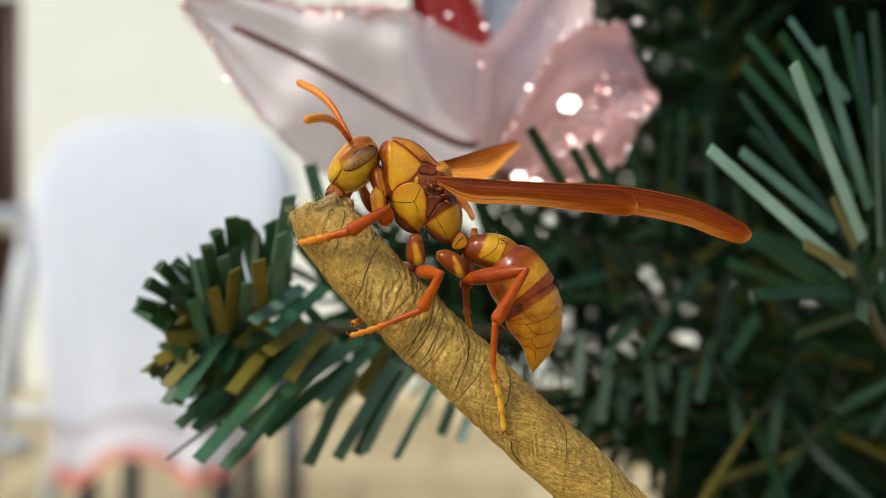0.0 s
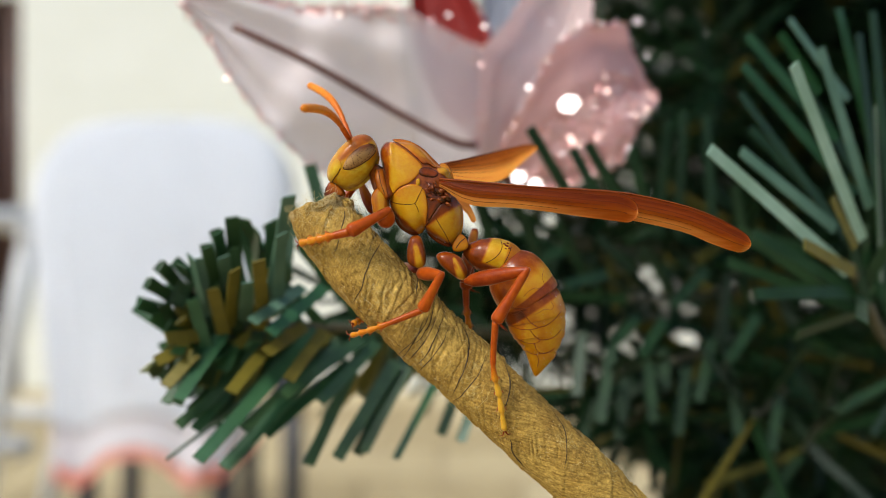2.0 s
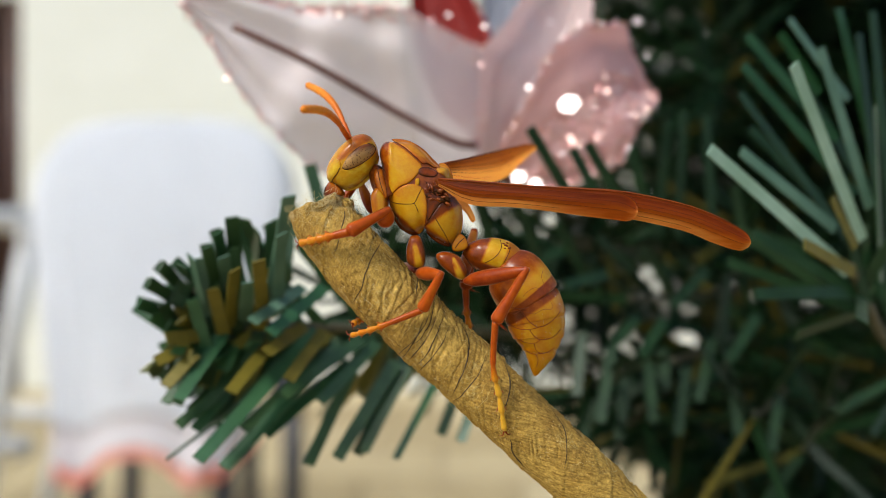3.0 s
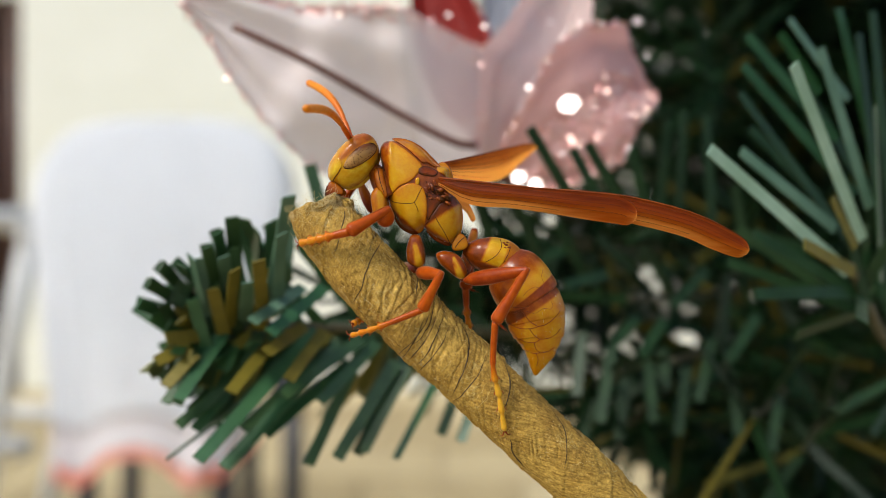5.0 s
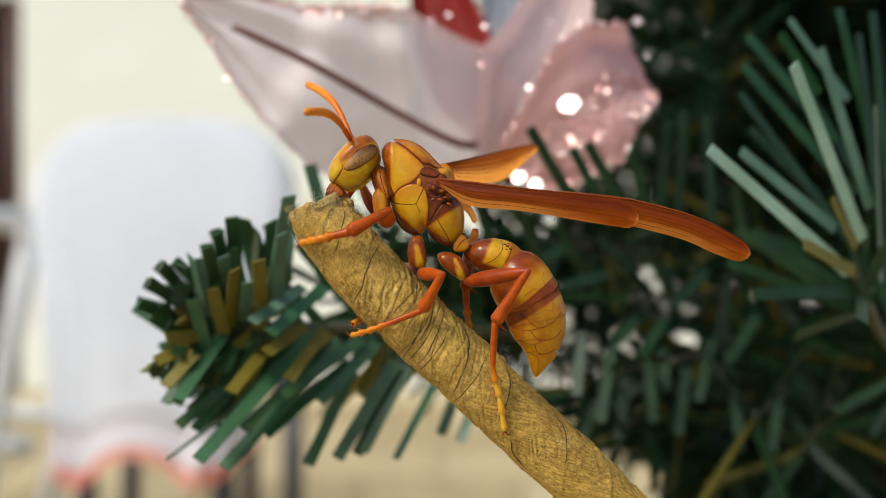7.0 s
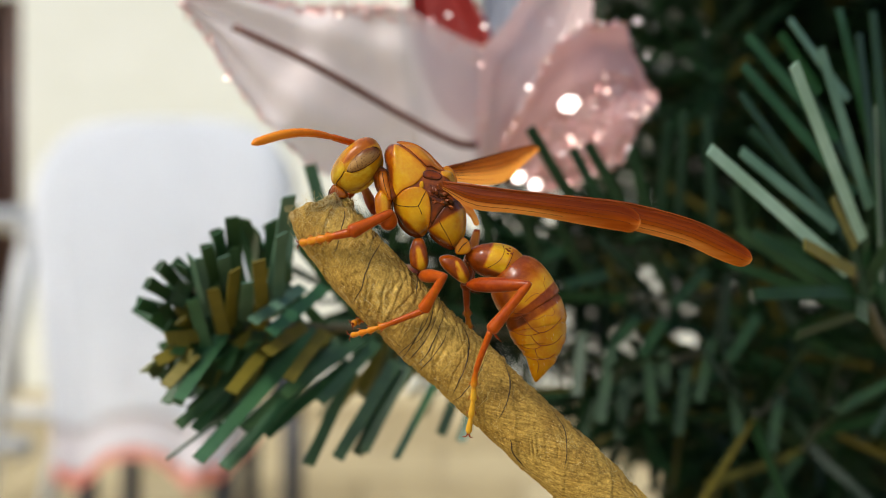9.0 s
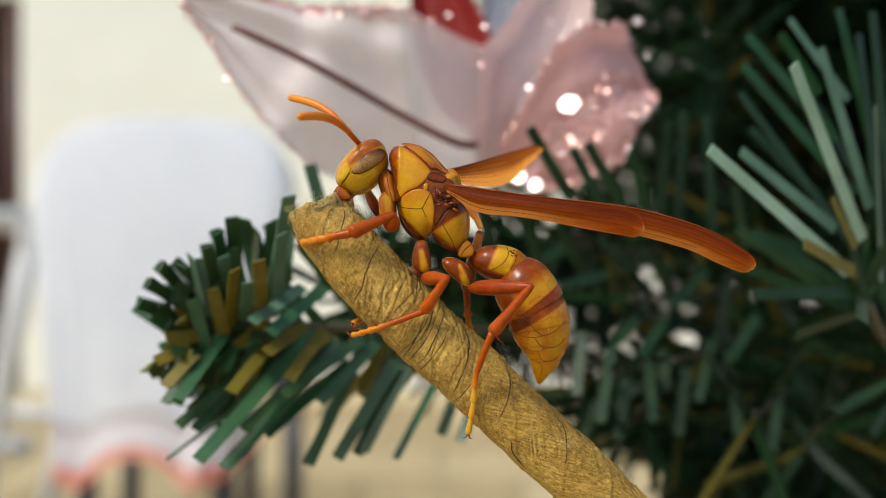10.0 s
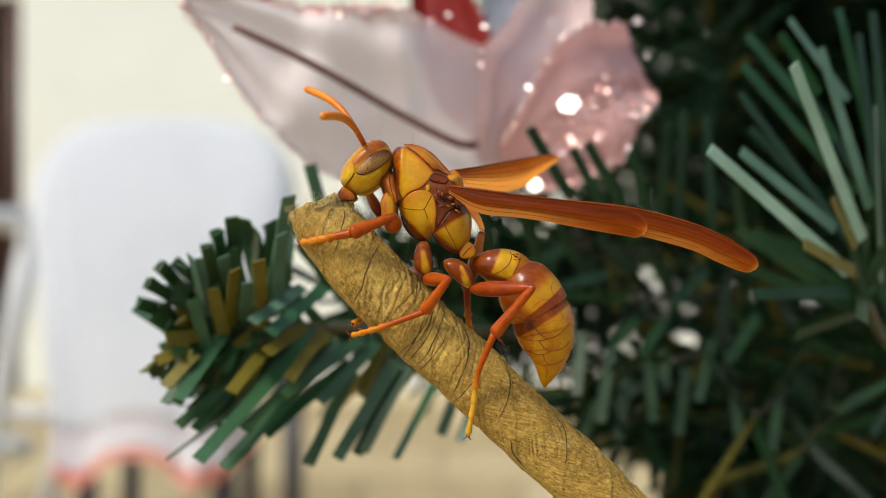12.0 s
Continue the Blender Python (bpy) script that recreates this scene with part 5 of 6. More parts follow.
UPRIGHT_TUFT_2 = [
    ((24.12, 52, -14.08), (21.84, 48, -24.11), .2),
    ((26.8, 55, -18.94), (25.25, 52, -27.27), .3),
    ((29.89, 54, -16.34), (30.1, 52, -24.84), .2),
    ((32.19, 54, -10.18), (28.07, 50, -15.07), .1),
    ((20.79, 58, -12.59), (19.38, 54, -21.27), .3),
    ((32.62, 58, -15.12), (32.99, 56, -20.74), .2),
    ((29.65, 60, -10.2), (25.07, 56, -14.08), .3),
    ((36.42, 58, -17.66), (34.66, 56, -27.41), .2),
    ((40.79, 60, -13.62), (37.84, 57, -22.57), .2),
    ((44.21, 60, -21.34), (44.44, 58, -30.33), .3),
    ((39.93, 60, -3.34), (33.82, 56, -8.25), .2),
    ((48.3, 62, -10.34), (42.75, 58, -16.81), .2),
]
UPRIGHT_TUFT_3 = [
    ((28.79, 60, -3.34), (22.99, 56, 1.75), .3),
    ((35.27, 62, -6.86), (30.08, 58, 0.08), .2),
    ((18.25, 58, 0.08), (11.99, 54, -2.38), .3),
    ((51.78, 62, -22.5), (49.78, 60, -30.76), .2),
]
UPRIGHT_NEEDLES = UPRIGHT_TUFT_1 + UPRIGHT_TUFT_2 + UPRIGHT_TUFT_3
# tips of the other boughs, needle count, bend, and how far the needles keep to the tip (1: all along)
BRANCHES = []
for i in range(99):
    depth = 118 + 14 * ((i * 5) % 13)
    wide = 1 + (depth - 66) / 150
    column, row = i % 9, i // 9
    thin = column < 5 and 3 < row < 8
    if thin and (i * 7) % 20 < 11:
        continue
    x, z = (11 + 8.8 * column + 3 * math.sin(i * 1.9)) * wide, (40 - 8.6 * row + 4 * math.sin(i * 2.7)) * wide
    if x < 0.235 * (depth + 84) and z < -0.19 * (depth + 84):  # the lowest boughs stay short of the stick
        continue
    BRANCHES.append((x, depth, z, 110 if thin else 170, 8 * math.sin(i), 0.8 if thin else 1.0))
for i in range(30):  # unseen boughs added higher up and at the side, to shade those below
    BRANCHES.append((15 + 26 * (i % 6) + 6 * math.sin(i * 1.3), 62 + 38 * (i // 6) + 9 * math.sin(i * 2.1), 78 + 9 * (i // 6) + 12 * math.sin(i * 3.3), 190, 10, 1.0))
for x, y, z in ((16.13, 70, 1.92), (17.46, 62, 0.52), (27.55, 58, -7.52), (27.31, 66, -19.55), (34.79, 60, -17.05), (39.11, 74, -24.35), (49.38, 80, -3.81), (44.86, 68, -18.9), (46.78, 60, -25.62), (46.97, 72, -32.39), (55.25, 62, -31.19), (59.58, 84, -15.89), (52.99, 92, 4.29), (30.47, 64, -25.01), (22.36, 60, -20.91), (28.65, 66, -27.58), (34.91, 70, -23.73), (27.94, 72, -24.04), (48.03, 95, 44.3), (47.18, 100, 36.78)):
    BRANCHES.append((x, y, z, 25, 5, 0.3))
SIDES = []
for k in range(130):  # the rest of the tree, round its pole
    z, turn = -620 + 8 * k, (k * 137.5) % 360
    if abs(z) < 160 and 80 < turn < 290:
        continue
    reach = min(300 - 0.35 * z, 420) * (0.85 + 0.15 * math.sin(k * 5.1))
    SIDES.append((190 + reach * math.cos(radians(turn)), 330 + reach * math.sin(radians(turn)), z - 20, 150, 12, 1.0))
BRANCHES += [(-8.1, 78, -1.35, 90, 4, 0.26), (-1.99, 92, -8.27, 90, -3, 0.26), (-11.8, 64, -8.72, 70, 3, 0.26), (1.75, 100, -17.41, 90, 2, 0.26), (5.16, 86, 0.1, 90, 5, 0.26), (11.08, 110, -13.74, 70, 0, 0.22)]
BRANCHES += [(50.4, 130, -38, 130, 2, 0.4), (56.8, 130, -45.7, 130, 0, 0.4), (63, 130, -53, 130, 2, 0.4), (54, 140, -54, 110, 3, 0.35), (60, 120, -40, 130, 1, 0.4), (68, 124, -46, 130, 1, 0.4)]
BRANCHES += [(33.5, 120, -30.22, 60, 3, 0.3), (44.05, 130, -37.43, 60, 0, 0.3), (49.24, 125, -28.47, 40, 2, 0.3)]
build_tree()


# ---- artificial poinsettia ----
def build_flower():
    heart = Vector((9.21, 62, 15.03))
    flower = thing("poinsettia", heart, "pink satin artificial poinsettia with glittered edges and a dark wire", "artificial flower")
    rng = random.Random(5)

    def flakes(bm, p, r, normal):
        x = normal.orthogonal().normalized()
        y = normal.cross(x)
        bm.faces.new([bm.verts.new(p + (x * math.cos(a) + y * math.sin(a)) * r) for a in [k * math.pi / 3 for k in range(6)]])

    # tilt halfway between sun and eye, so a flake flashes at the eye
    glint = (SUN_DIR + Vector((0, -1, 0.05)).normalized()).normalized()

    def petal(line, left, right, mat, label, cup, ripple, edge, spread=0, phase=0.0, wire=None, low=2.0, fold=None):
        """A petal along its midrib; left and right: half widths at even steps; cup: how far the sides come forward."""
        rib = [Vector(q) for q in spline(line, 12)]
        n = len(rib)
        wl = np.interp(np.linspace(0, 1, n), np.linspace(0, 1, len(left)), left)
        wr = np.interp(np.linspace(0, 1, n), np.linspace(0, 1, len(right)), right)
        bm = bmesh.new()
        across, grid = 22, []
        for i, c in enumerate(rib):
            t = (rib[min(i + 1, n - 1)] - rib[max(i - 1, 0)]).normalized()
            s = t.cross(Vector((0, 1, 0))).normalized()
            line2 = []
            for j in range(-across, across + 1):
                f = j / across
                w = wl[i] if f < 0 else wr[i]
                y = -cup * f * f + ripple * math.sin(f * 7 + phase + i * 0.07) * abs(f) ** 0.6 + 0.35 * noise.noise(Vector((i * 0.2, f * 3, phase)))
                wob = 1 + 0.02 * math.sin(i * 0.35 + phase) * abs(f)
                q = c + s * (f * w * wob)
                y += fold(q.x, q.z) if fold else 0
                line2.append(bm.verts.new(q + Vector((0, y, 0))))
            grid.append(line2)
        for a, b in zip(grid, grid[1:]):
            for j in range(2 * across):
                bm.faces.new((a[j], a[j + 1], b[j + 1], b[j]))
        gb = bmesh.new()
        co = [[v.co.copy() for v in row] for row in grid]
        for _ in range(edge):
            i = rng.randrange(1, n)
            j = rng.choice((0, 2 * across)) if i < n - 1 else rng.randrange(2 * across)
            k = min(max(j + int(rng.gauss(0, 1.2)), 0), 2 * across)
            p = co[i][k].lerp(co[i - 1][k], rng.random()) + Vector((rng.gauss(0, .25), -0.15 - rng.random() * 0.2, rng.gauss(0, .25)))
            nor = Vector((rng.gauss(0, .8), -1, rng.gauss(0, .8))).normalized()
            flakes(gb, p, rng.uniform(0.12, 0.26), nor)
        for _ in range(spread):
            i, k = rng.randrange(1, n), rng.randrange(min(int(low * across), 2 * across))
            p = co[i][k].lerp(co[i - 1][k + 1], rng.random()) + Vector((0, -0.2, 0))
            # a few flakes are aimed to flash the sun
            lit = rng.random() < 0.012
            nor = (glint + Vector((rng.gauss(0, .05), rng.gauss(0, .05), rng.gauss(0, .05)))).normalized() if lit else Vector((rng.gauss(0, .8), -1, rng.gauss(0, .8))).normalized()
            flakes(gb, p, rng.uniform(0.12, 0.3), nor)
        bmesh.ops.solidify(bm, geom=bm.faces[:], thickness=0.12)
        ob = part("petal", bm, mat, flower, label)
        if edge or spread:
            g = part("glitter", gb, GLITTER, ob, "pink and silver glitter flakes")
            tagged(g, kind="stuff")
        if wire:
            wb = bmesh.new()
            tube(wb, wire, 0.62, 8, 0, 6, 0.5)
            part("midrib_wire", wb, STEM, ob, "dark wine-red wire")
        return ob

    def bent(v, at, before, after, soft):
        """Slope before and after a soft fold."""
        d = v - at
        return 0.5 * (before + after) * d + 0.5 * (after - before) * math.sqrt(d * d + soft * soft)

    def pressed(x, z):
        lean = 0.12 * (z - 24)
        slant = x - 0.4 * (z - 24)
        return (bent(x + lean, -8.5, 0, -1.1, 1.2) + bent(x + lean, -4.6, 0, 2.9, 0.9) + bent(slant, -22.5, 0, -0.9, 0.8) + bent(slant, -18, 0, 0.9, 1.8)
                + bent(z - 0.12 * (x + 24), 16.6, -1.1, 0, 0.6) + 1.5 * noise.noise(Vector((x * 0.09, z * 0.07, 2))) + 4)

    petal([(8.23, 60, 14.22), (-6.8, 52, 20.31), (-17.33, 46, 24.83), (-28.04, 42, 29.69), (-35.39, 42, 33.67)], [19.5, 14.9, 10.9, 7.5, 4.9, 0.4], [3.2, 11.4, 12.7, 9.2, 3.1, 0.4], SATIN, "grey-pink satin petal", 1.5, 1.3, 900, 420, 0.4,
          [(4.69, 52, 14.81), (1.28, 50, 15.23), (-6.6, 48, 19.09), (-16.86, 42.5, 24.31), (-27.23, 39, 28.84)], 0.22, pressed)
    petal([(9.08, 60, 12.08), (11.83, 57, 21.06), (16.14, 58, 30.5), (19.63, 62, 43.52)], [5, 5.5, 7.5, 5, 3], [4.4, 6.3, 8.6, 6.8, 3.5], ORGANZA, "pale pink folded organza petal", 3.5, 0.8, 120, 60, 2.0)
    petal([(10.22, 58, 11.91), (16.03, 50, 17.22), (22, 48, 21.4), (29.6, 55, 25.0)], [5, 8.5, 9.2, 6.5, 3.5], [3, 5, 8, 9.5, 7.5], PINKNET, "pink organza petal thick with glitter", 2.5, 0.9, 700, 1200, 1.0, None, 1.25)
    petal([(9.84, 72, 16.62), (3.0, 80, 31.32), (-2.4, 86, 50.68)], [3, 6.6, 6.6, 4], [3, 6.6, 6.4, 4], REDCLOTH, "deep red satin petal", 2, 0.8, 90, 20, 3.0)
    petal([(10.7, 78, 17.25), (11.87, 88, 32.85), (11.23, 94, 53.06)], [3, 6, 6, 4], [3, 5, 5, 3], GREYCLOTH, "silver-grey satin petal", 2, 0.8, 60, 20, 1.4)
    bm = bmesh.new()
    bmesh.ops.create_uvsphere(bm, u_segments=16, v_segments=10, radius=3.2, matrix=Matrix.Translation(heart + Vector((2, 6, -2))))
    part("heart", bm, STEM, flower)
    bm = bmesh.new()
    tube(bm, [heart + Vector((2, 8, -2)), heart + Vector((25, 60, -10)), (150, 250, -10), (188, 328, -15)], 1.2, 8, 0, 5)
    part("stalk", bm, WIRE, flower)
    # discs added for the bright spots, tilted to send the sun to the eye
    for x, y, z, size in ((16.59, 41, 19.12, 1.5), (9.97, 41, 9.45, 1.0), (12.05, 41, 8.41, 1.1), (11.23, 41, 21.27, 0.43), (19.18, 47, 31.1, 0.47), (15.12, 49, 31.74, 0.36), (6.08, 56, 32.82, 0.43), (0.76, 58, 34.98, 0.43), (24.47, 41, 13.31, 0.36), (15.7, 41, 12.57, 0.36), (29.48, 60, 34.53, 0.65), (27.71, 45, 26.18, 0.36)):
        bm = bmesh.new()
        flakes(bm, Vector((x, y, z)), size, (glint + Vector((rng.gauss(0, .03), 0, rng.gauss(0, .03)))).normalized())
        bmesh.ops.solidify(bm, geom=bm.faces[:], thickness=0.05)
        q = part("sequin", bm, SEQUIN, flower, "silver-pink sequin tilted to flash the sun at the eye")
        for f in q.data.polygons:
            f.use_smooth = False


build_flower()


# ---- the terrace behind, in metres ----
def box(bm, x0, y0, z0, x1, y1, z1):
    """A box, given in metres of the world; stored in stage millimetres."""
    m = Matrix.Translation(((x0 + x1) / 2, (y0 + y1) / 2, (z0 + z1) / 2)) @ Matrix.Diagonal((x1 - x0, y1 - y0, z1 - z0, 1))
    v = bmesh.ops.create_cube(bm, size=1, matrix=m)["verts"]
    bmesh.ops.bevel(bm, geom=list({e for q in v for e in q.link_edges}), offset=min(0.004, (x1 - x0) / 5, (y1 - y0) / 5, (z1 - z0) / 5), segments=2, affect="EDGES")
    return v


def metres(bm):
    for v in bm.verts:
        v.co = (v.co - STAGE) * 1000
    return bm


def structure(name, bm, mat, label, category):
    ob = single(name, metres(bm), mat, -STAGE * 1000, label, category, "", "structure")
    for p in ob.data.polygons:
        p.use_smooth = False
    return ob


WALL_Y = 5.0


def build_terrace():
    bm = bmesh.new()
    box(bm, -60, -60, -0.2, 60, 60, -0.012)
    floor = structure("floor", bm, GROUT, "terrace floor of beige stone slabs", "floor")
    bm = bmesh.new()
    box(bm, 0, 0, -0.02, 0.49, 0.49, 0.0)
    slab = mesh_of("slab", metres(bm), SLAB, -STAGE * 1000)
    for f in slab.polygons:
        f.use_smooth = False
    for i in range(-6, 9):
        for j in range(-6, 10):
            ob = new("slab", slab)
            ob.parent = floor
            ob.location = (i * 0.5 + 0.25 * (j % 2), j * 0.5, 0.002 * ((i * 7 + j * 3) % 3))
    x0, x1 = -3.3, -2.26
    bm = bmesh.new()
    box(bm, x1, WALL_Y, -0.1, 9, WALL_Y + 0.25, 4.2)
    structure("wall_north", bm, CREAM, "cream plastered house wall", "wall")
    bm = bmesh.new()
    box(bm, -9, WALL_Y, -0.1, x0, WALL_Y + 0.25, 4.2)
    structure("wall_north_end", bm, CREAM, "cream plastered house wall beside the door", "wall")
    bm = bmesh.new()
    box(bm, x0, WALL_Y, 2.1, x1, WALL_Y + 0.25, 4.2)
    structure("wall_over_door", bm, CREAM, "cream plaster above the door", "wall")
    door = thing("door_1", ((x0 + x1) * 500, WALL_Y * 1000 + 100, -750), "dark brown wooden door in the cream wall", "door")
    tagged(door, kind="structure")
    for name, b in (("frame", (x0, WALL_Y + .02, 0, x0 + .08, WALL_Y + .2, 2.1)), ("frame", (x1 - .08, WALL_Y + .02, 0, x1, WALL_Y + .2, 2.1)), ("frame", (x0 + .08, WALL_Y + .02, 2.02, x1 - .08, WALL_Y + .2, 2.1)),
                    ("leaf", (x0 + .08, WALL_Y + .08, 0.01, x1 - .08, WALL_Y + .13, 2.02)), ("panel", (x0 + .2, WALL_Y + .06, 0.2, x1 - .2, WALL_Y + .079, 0.95)), ("panel", (x0 + .2, WALL_Y + .06, 1.1, x1 - .2, WALL_Y + .079, 1.9))):
        bm = bmesh.new()
        box(bm, *b)
        part(name, metres(bm), BROWN, door)


build_terrace()


def build_covered_chair():
    y0 = 1.42
    cx = -0.466
    chair = thing("covered_chair", (cx * 1000, y0 * 1000 + 150, -750), "chair under a white cotton cover with a scalloped coral hem", "chair")
    top, hem = 0.75 + 0.22, 0.75 - 0.36
    bm, hb = bmesh.new(), bmesh.new()
    rows, n = [], 280
    levels = [(0.0, 0.3), (0.012, 0.52), (0.035, 0.69), (0.075, 0.82), (0.14, 0.94), (0.2, 1.01), (0.3, 1.03), (0.5, 1.0), (0.7, 0.97), (0.8, 0.95), (0.84, 0.95), (0.846, 0.95), (0.85, 0.95), (0.88, 0.95), (0.957, 0.95), (0.96, 0.95), (0.963, 0.95), (0.996, 0.95), (1.0, 0.95)]
    for f, w in levels:
        ring = []
        for i in range(n):
            a = 2 * math.pi * i / n
            fold = 1 + 0.03 * f * math.sin(a * 14 + 1) + 0.025 * f * math.sin(a * 23)
            c, s = math.cos(a), math.sin(a)
            x = 0.133 * w * fold * math.copysign(abs(c) ** 0.28, c)
            y = (0.02 + 0.17 * f) * w * fold * math.copysign(abs(s) ** 0.28, s)
            hang = 0.066 * (min(1, 1.7 * (1 - abs(math.sin(math.pi * x / 0.2)))) - 0.2 * max(0, 1 - abs(x) / 0.03)) * f ** 3
            ring.append(Vector((cx + x * (1 + 0.73 * (1 - f)), y0 + 0.10 + y, top - (top - hem) * f + hang + 0.006 * f * math.sin(a * 5))))
        rows.append(ring)

    def skin(b, part_rows, cap=False):
        vs = [[b.verts.new(p) for p in r] for r in part_rows]
        for p, q in zip(vs, vs[1:]):
            for i in range(n):
                b.faces.new((p[i], p[(i + 1) % n], q[(i + 1) % n], q[i]))
        if cap:
            b.faces.new(vs[0])
        bmesh.ops.solidify(b, geom=b.faces[:], thickness=0.002)
    skin(bm, rows[:-6], True)
    pb = bmesh.new()
    skin(pb, rows[-7:-3])
    skin(hb, rows[-4:])
    cover = part("cover", metres(bm), COTTON, chair, "white cotton cover hanging in folds")
    part("border", metres(pb), BLUSH, cover, "pale pink border")
    part("hem", metres(hb), CORAL, cover, "scalloped coral hem")
    for dx in (-0.11, 0.11):
        for dy in (0.02, 0.24):
            b = bmesh.new()
            box(b, cx + dx - 0.014, y0 + dy, 0.0, cx + dx + 0.014, y0 + dy + 0.028, 0.62)
            part("leg", metres(b), DARKMETAL, chair)
    b = bmesh.new()
    box(b, cx - 0.13, y0 + 0.02, 0.56, cx + 0.13, y0 + 0.24, 0.6)
    part("seat", metres(b), DARKMETAL, chair)


build_covered_chair()


def build_stool():
    y0 = 2.2
    k = (y0 + 0.084) / 1.681 / 1000
    cx = (470 - 784) * k
    stool = thing("stool", (cx * 1000, y0 * 1000, -750), "dark grey metal stool on the stone floor", "stool")
    b = bmesh.new()
    box(b, cx - 0.12, y0 - 0.12, 0.42, cx + 0.12, y0 + 0.12, 0.45)
    part("seat", metres(b), DARKMETAL, stool)
    for x, y, w in (((412 - 784) * k, y0 - 0.09, 0.028), ((529 - 784) * k, y0 - 0.09, 0.022), ((420 - 784) * k * 1.08, y0 + 0.09, 0.015), ((531 - 784) * k * 1.08, y0 + 0.09, 0.012)):
        b = bmesh.new()
        box(b, x - w, y - 0.014, 0.0, x + w, y + 0.014, 0.42)
        part("leg", metres(b), DARKMETAL, stool)


build_stool()


def build_white_chair():
    y0 = 2.0
    k = (y0 + 0.084) / 1.681 / 1000
    X = lambda u: (u - 784) * k
    Z = lambda w: 0.75 + (441 - w) * k
    chair = thing("garden_chair", (X(-120) * 1000, y0 * 1000, -750), "white enamelled metal garden chair", "chair")

    def rod(name, a, b, r):
        bm = bmesh.new()
        tube(bm, [a, [(p + q) / 2 for p, q in zip(a, b)], b], r, 10, 0, 2)
        part(name, metres(bm), WHITEMETAL, chair)
    for dy in (0.0, 0.4):
        r = 0.023
        lean = (X(50) - X(-22)) / (Z(440) - Z(830))
        rod("leg", (X(50), y0 + dy, Z(440)), (X(50) - lean * Z(440), y0 + dy, 0.0), r)
        rod("leg", (X(-420), y0 + dy, Z(440)), (X(-420) + lean * Z(440) * .3, y0 + dy, 0.0), r)
        rod("side_rail", (X(-420), y0 + dy, Z(387)), (X(54), y0 + dy, Z(387)), r)
        rod("stretcher", (X(-380), y0 + dy, Z(780)), (X(52), y0 + dy, Z(790)), r)
        rod("post", (X(50), y0 + dy, Z(440)), (X(48), y0 + dy, Z(387)), r)
        rod("post", (X(-420), y0 + dy, Z(440)), (X(-420), y0 + dy, Z(387)), r)
    for u in (-420, -260, -100, 40):
        rod("slat", (X(u), y0, Z(387)), (X(u), y0 + 0.4, Z(387)), 0.016)


build_white_chair()

# ---- movement ----
PIVOT = Vector((-4, 0, 7.95))
# seconds, shift across and up in millimetres, turn in degrees
BODY = [(0, -.05, .15, -.3), (.5, 0, 0, .1), (1, .1, 0, .2), (1.5, .1, 0, .1), (2, .05, 0, 0), (2.5, 0, 0, 0), (3.2, 0, .03, 0), (4.8, 0, .08, 0), (5.5, .08, .06, .1),
        (6, .13, .02, .25), (7.2, .16, 0, .3), (8.8, .33, -.15, .7), (9, .4, -.2, .9), (9.5, .65, -.35, 1.5), (10, .8, -.36, 1.9), (10.5, .95, -.38, 2.5), (11, 1.13, -.45, 2.8), (11.5, 1.1, -.45, 2.6), (12, 1.0, -.45, 2.3)]
HEAD = [(0, .15, -.25), (1, .15, -.15), (1.5, 0, 0), (3.2, 0, 0), (5, .1, 0), (6, .1, .08), (7.2, 0, -.1), (9, 0, -.1), (10, .05, -.15), (10.5, .15, -.18), (12, .28, -.15)]
ABDOMEN = [(0, -.25, .25, 0), (.5, -.18, .05, 0), (1, 0, 0, 0), (7.2, 0, 0, 0), (8.8, -.05, -.12, 0), (9.5, 0, 0, 0), (10.5, .1, 0, -1.5), (12, .2, -.25, -2)]
WING_TURN = [(0, -.75), (.5, -.3), (1, .6), (1.5, .6), (2, .3), (2.5, 0), (3.2, 0), (4.8, 1.4), (6, 1.55), (7.2, 1.7), (9, 1.6), (9.5, 1.15), (10, 1.2), (10.5, .9), (11, .95), (11.5, .5), (12, .5)]
FAR_WING = [(0, 4.8, -1.5), (.5, 2, 0), (1.5, 0, 0), (7.2, 0, 0), (9, 0, -2), (9.5, 0, -3), (10.5, -1, -4.5), (11, -2.2, -2), (12, -3.7, 1)]
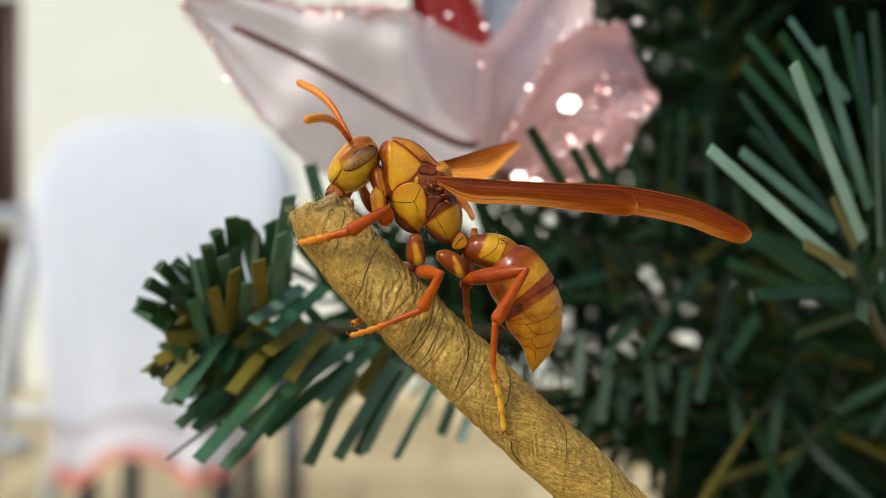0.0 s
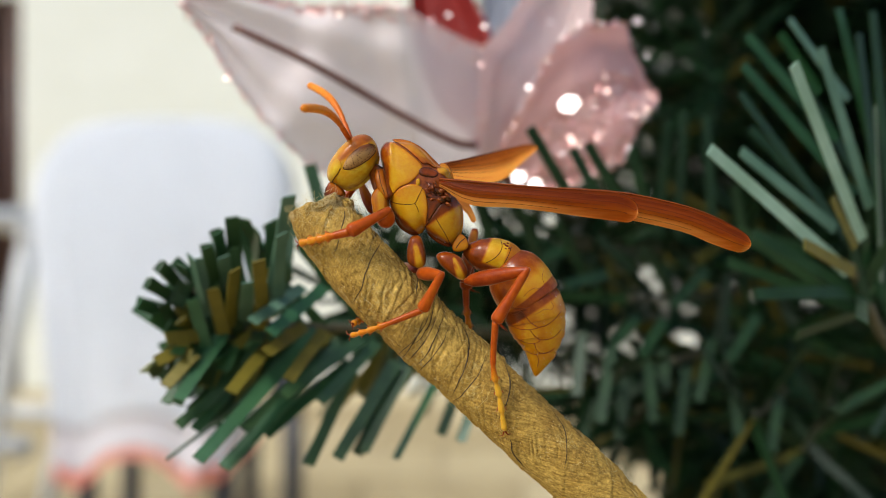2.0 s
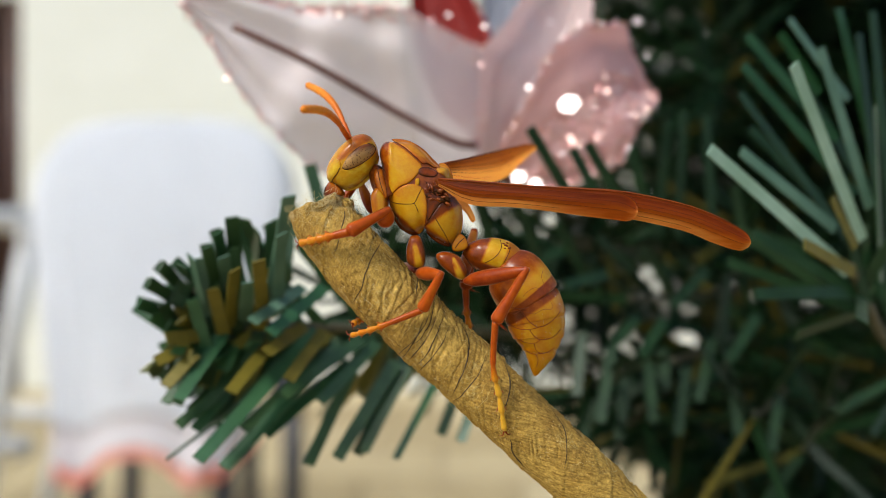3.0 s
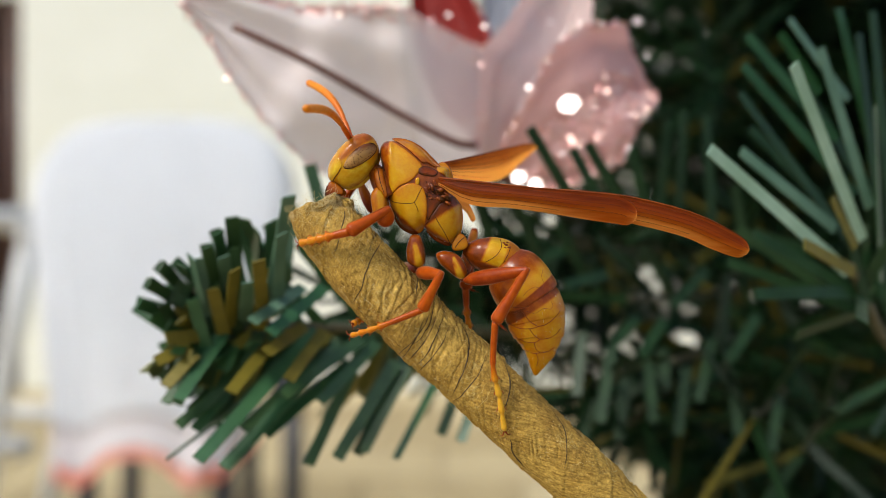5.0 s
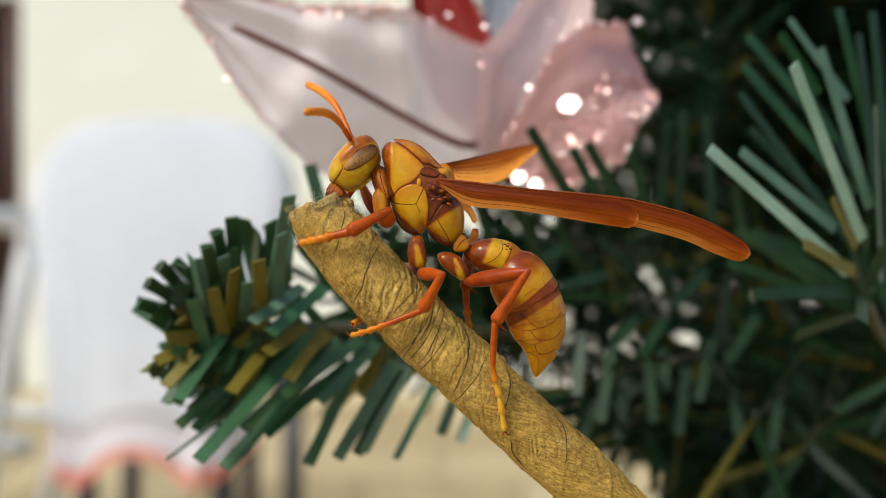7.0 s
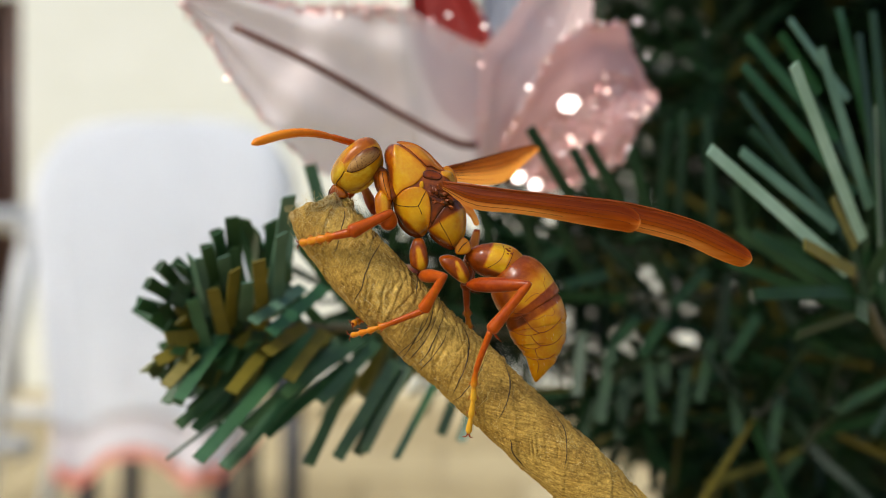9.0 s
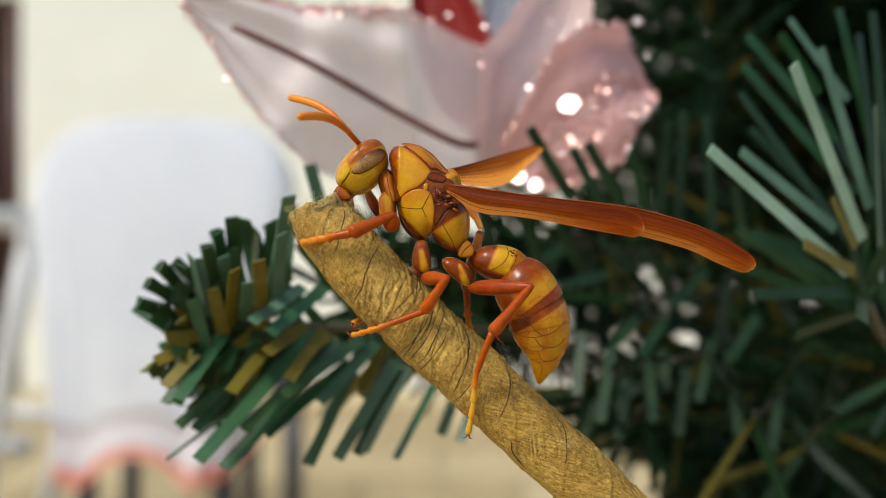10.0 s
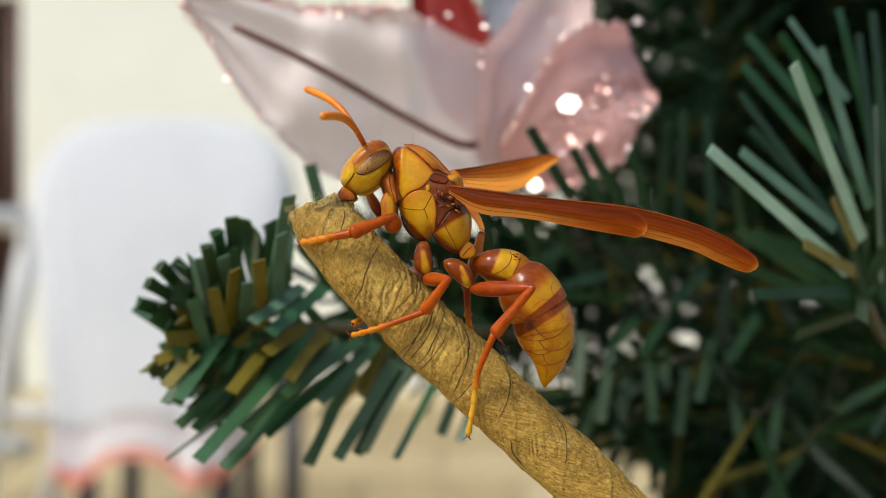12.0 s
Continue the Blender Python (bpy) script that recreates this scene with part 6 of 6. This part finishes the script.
# seconds, then where the tips of the far and the near antenna point to, across and up
FEELERS = [
    (0, -13.1, 14.95, -12.15, 11.3), (.4, -12.75, 15, -11.9, 11.4), (.6, -12.7, 15, -11.8, 11.6), (1, -12.3, 14.95, -11.95, 11.6), (1.2, -11.95, 14.75, -12.25, 12.05), (1.5, -11.85, 14.6, -12.45, 12.45),
    (2, -12, 14.6, -12.45, 12.35), (3.2, -12.2, 14.65, -12.45, 12.25), (4.8, -12.1, 14.85, -12.3, 12.3), (5.4, -12.15, 14.85, -12.15, 12.25), (6.4, -12.2, 14.75, -12.1, 12.1), (7.2, -12.2, 14.7, -12.15, 12),
    (8.8, -12.2, 14.55, -12.5, 11.8), (8.9, -12.7, 14.3, -12.8, 11.75), (9, -16.8, 9.45, -16.7, 9.25), (9.1, -16.35, 10.45, -15.8, 9.65), (9.2, -17.4, 6.35, -16.4, 5.85), (9.3, -17.1, 8.4, -16.8, 8.2), (9.4, -16.25, 10.25, -16.05, 9.65),
    (9.5, -15.35, 11.85, -14.7, 10.8), (9.6, -15, 12.2, -14.1, 10.85), (9.8, -14.7, 12.6, -13.85, 11), (10, -13.95, 13.6, -12.75, 11.6), (10.4, -13.15, 14.1, -11.95, 11.55), (11, -12.4, 14.1, -11.3, 11.9), (11.5, -12.3, 14.15, -11.2, 11.9), (12, -12.4, 14.35, -10.7, 11.65),
]
# where the hind foot stands: ankle and toe tip
HIND_STEP = [(0, (4.37, -5, -6.07), (5.24, -3.2, -15.44)), (7.2, (4.33, -5, -6.11), (5.24, -3.2, -15.44)), (7.6, (4.23, -5, -6.25), (5.07, -3.6, -15.17)), (8.0, (3.94, -5.2, -6.29), (3.69, -4.6, -14.7)),
             (8.4, (3.86, -5, -6.72), (2.33, -2.6, -15.7)), (8.8, (3.9, -5, -6.82), (2.19, -2.2, -15.87)), (9.5, (4.04, -5, -6.96), (2.19, -2.2, -15.87)), (10.5, (4.14, -5, -7.01), (2.19, -2.2, -15.87)), (12, (4.23, -5, -7.1), (2.19, -2.2, -15.87))]


def between(rows, t):
    """The numbers of a table at t seconds."""
    times = [r[0] for r in rows]
    return [float(np.interp(t, times, [r[i] for r in rows])) for i in range(1, len(rows[0]))]


def body(t):
    x, z, turn = between(BODY, t)
    return Matrix.Translation(STAGE + (PIVOT + Vector((x, 0, z))) * 0.001) @ Matrix.Rotation(radians(turn), 4, "Y")


def motions():
    wasp = WASP["wasp"]
    walk(wasp, [(r[0], body(r[0])) for r in BODY])
    local = lambda p: (Vector(p) - PIVOT) * 0.001
    walk(WASP["head"], [(t, Matrix.Translation(local(ORIGIN[WASP["head"].name] + Vector((x, 0, z))))) for t, x, z in HEAD])
    walk(WASP["abdomen"], [(t, Matrix.Translation(local(ORIGIN[WASP["abdomen"].name] + Vector((x, 0, z)))) @ Matrix.Rotation(radians(a), 4, "Y")) for t, x, z, a in ABDOMEN])
    for name in ("wing", "wing_tip"):
        walk(WASP[name], [(t, Matrix.Translation(local(ORIGIN[WASP[name].name])) @ Matrix.Rotation(radians(a), 4, "Y")) for t, a in WING_TURN])
    walk(WASP["far_wing"], [(t, Matrix.Translation(local(ORIGIN[WASP["far_wing"].name])) @ pose(0, 0, 0, 0, b, a)) for t, a, b in FAR_WING])
    # antennae: of fixed length, so what is missing across goes to the side
    for name, at, side in (("antenna_far", 1, 1), ("antenna_near", 3, -1)):
        rows = []
        for row in FEELERS:
            t = row[0]
            hx, hz = between(HEAD, t)
            socket = local(ORIGIN[WASP[name].name] + Vector((hx, side * 0.7, hz)))
            home = body(t) @ socket
            tip = STAGE + Vector((row[at], 0, row[at + 1])) * 0.001
            across = Vector((tip.x - home.x, 0, tip.z - home.z))
            for _ in range(3):
                depth = side * math.sqrt(max(0.0097 ** 2 - across.length_squared, 1e-7))
                near = 1 + (depth + side * 0.00035) / 0.08407
                across = Vector(((tip.x - STAGE.x) * near + STAGE.x - home.x, 0, (tip.z - STAGE.z) * near + STAGE.z - home.z))
            x = Vector((across.x, depth, across.z)).normalized()
            up = Vector((0.35, 0, 1))
            z = (up - x * up.dot(x)).normalized()
            y = z.cross(x)
            m = Matrix((x, y, z)).transposed().to_4x4()
            m.translation = home
            rows.append((t, body(t).inverted() @ m))
        walk(WASP[name], rows)
    # legs: the feet stay where they stand while the body shifts
    for key, (femur, tibia, tarsus) in WASP["legs"].items():
        hip0, knee0, ankle0, *toes = [Vector(j) * 0.001 + STAGE for j in LEGS[key]["joints"]]
        a, b = (knee0 - hip0).length, (ankle0 - knee0).length
        rows = [[], [], []]
        times = sorted({r[0] for r in BODY} | ({r[0] for r in HIND_STEP} if key == "hind" else set()))
        for t in times:
            m = body(t)
            hip = m @ ((hip0 - STAGE - PIVOT * 0.001))
            ankle, toe = ankle0, toes[-1]
            if key == "hind":
                flat = [(r[0], *r[1], *r[2]) for r in HIND_STEP]
                v = between(flat, t)
                ankle, toe = STAGE + Vector(v[:3]) * 0.001, STAGE + Vector(v[3:]) * 0.001
            elif key in ("middle", "far_hind", "front"):
                ankle = ankle + (hip - hip0) * 0.25
            d = ankle - hip
            l = min(d.length, (a + b) * 0.999)
            e = d.normalized()
            pole = knee0 - hip0
            pole = (pole - e * pole.dot(e)).normalized()
            c = (a * a + l * l - b * b) / (2 * l)
            knee = hip + e * c + pole * math.sqrt(max(a * a - c * c, 0))
            ankle = hip + e * l
            inv = m.inverted()
            for k, (p, q, p0, q0) in enumerate(((hip, knee, hip0, knee0), (knee, ankle, knee0, ankle0), (ankle, toe, ankle0, toes[-1]))):
                turn = (q0 - p0).rotation_difference(q - p).to_matrix().to_4x4()
                rows[k].append((t, inv @ Matrix.Translation(p) @ turn))
        for ob, r in zip((femur, tibia, tarsus), rows):
            walk(ob, r)


motions()
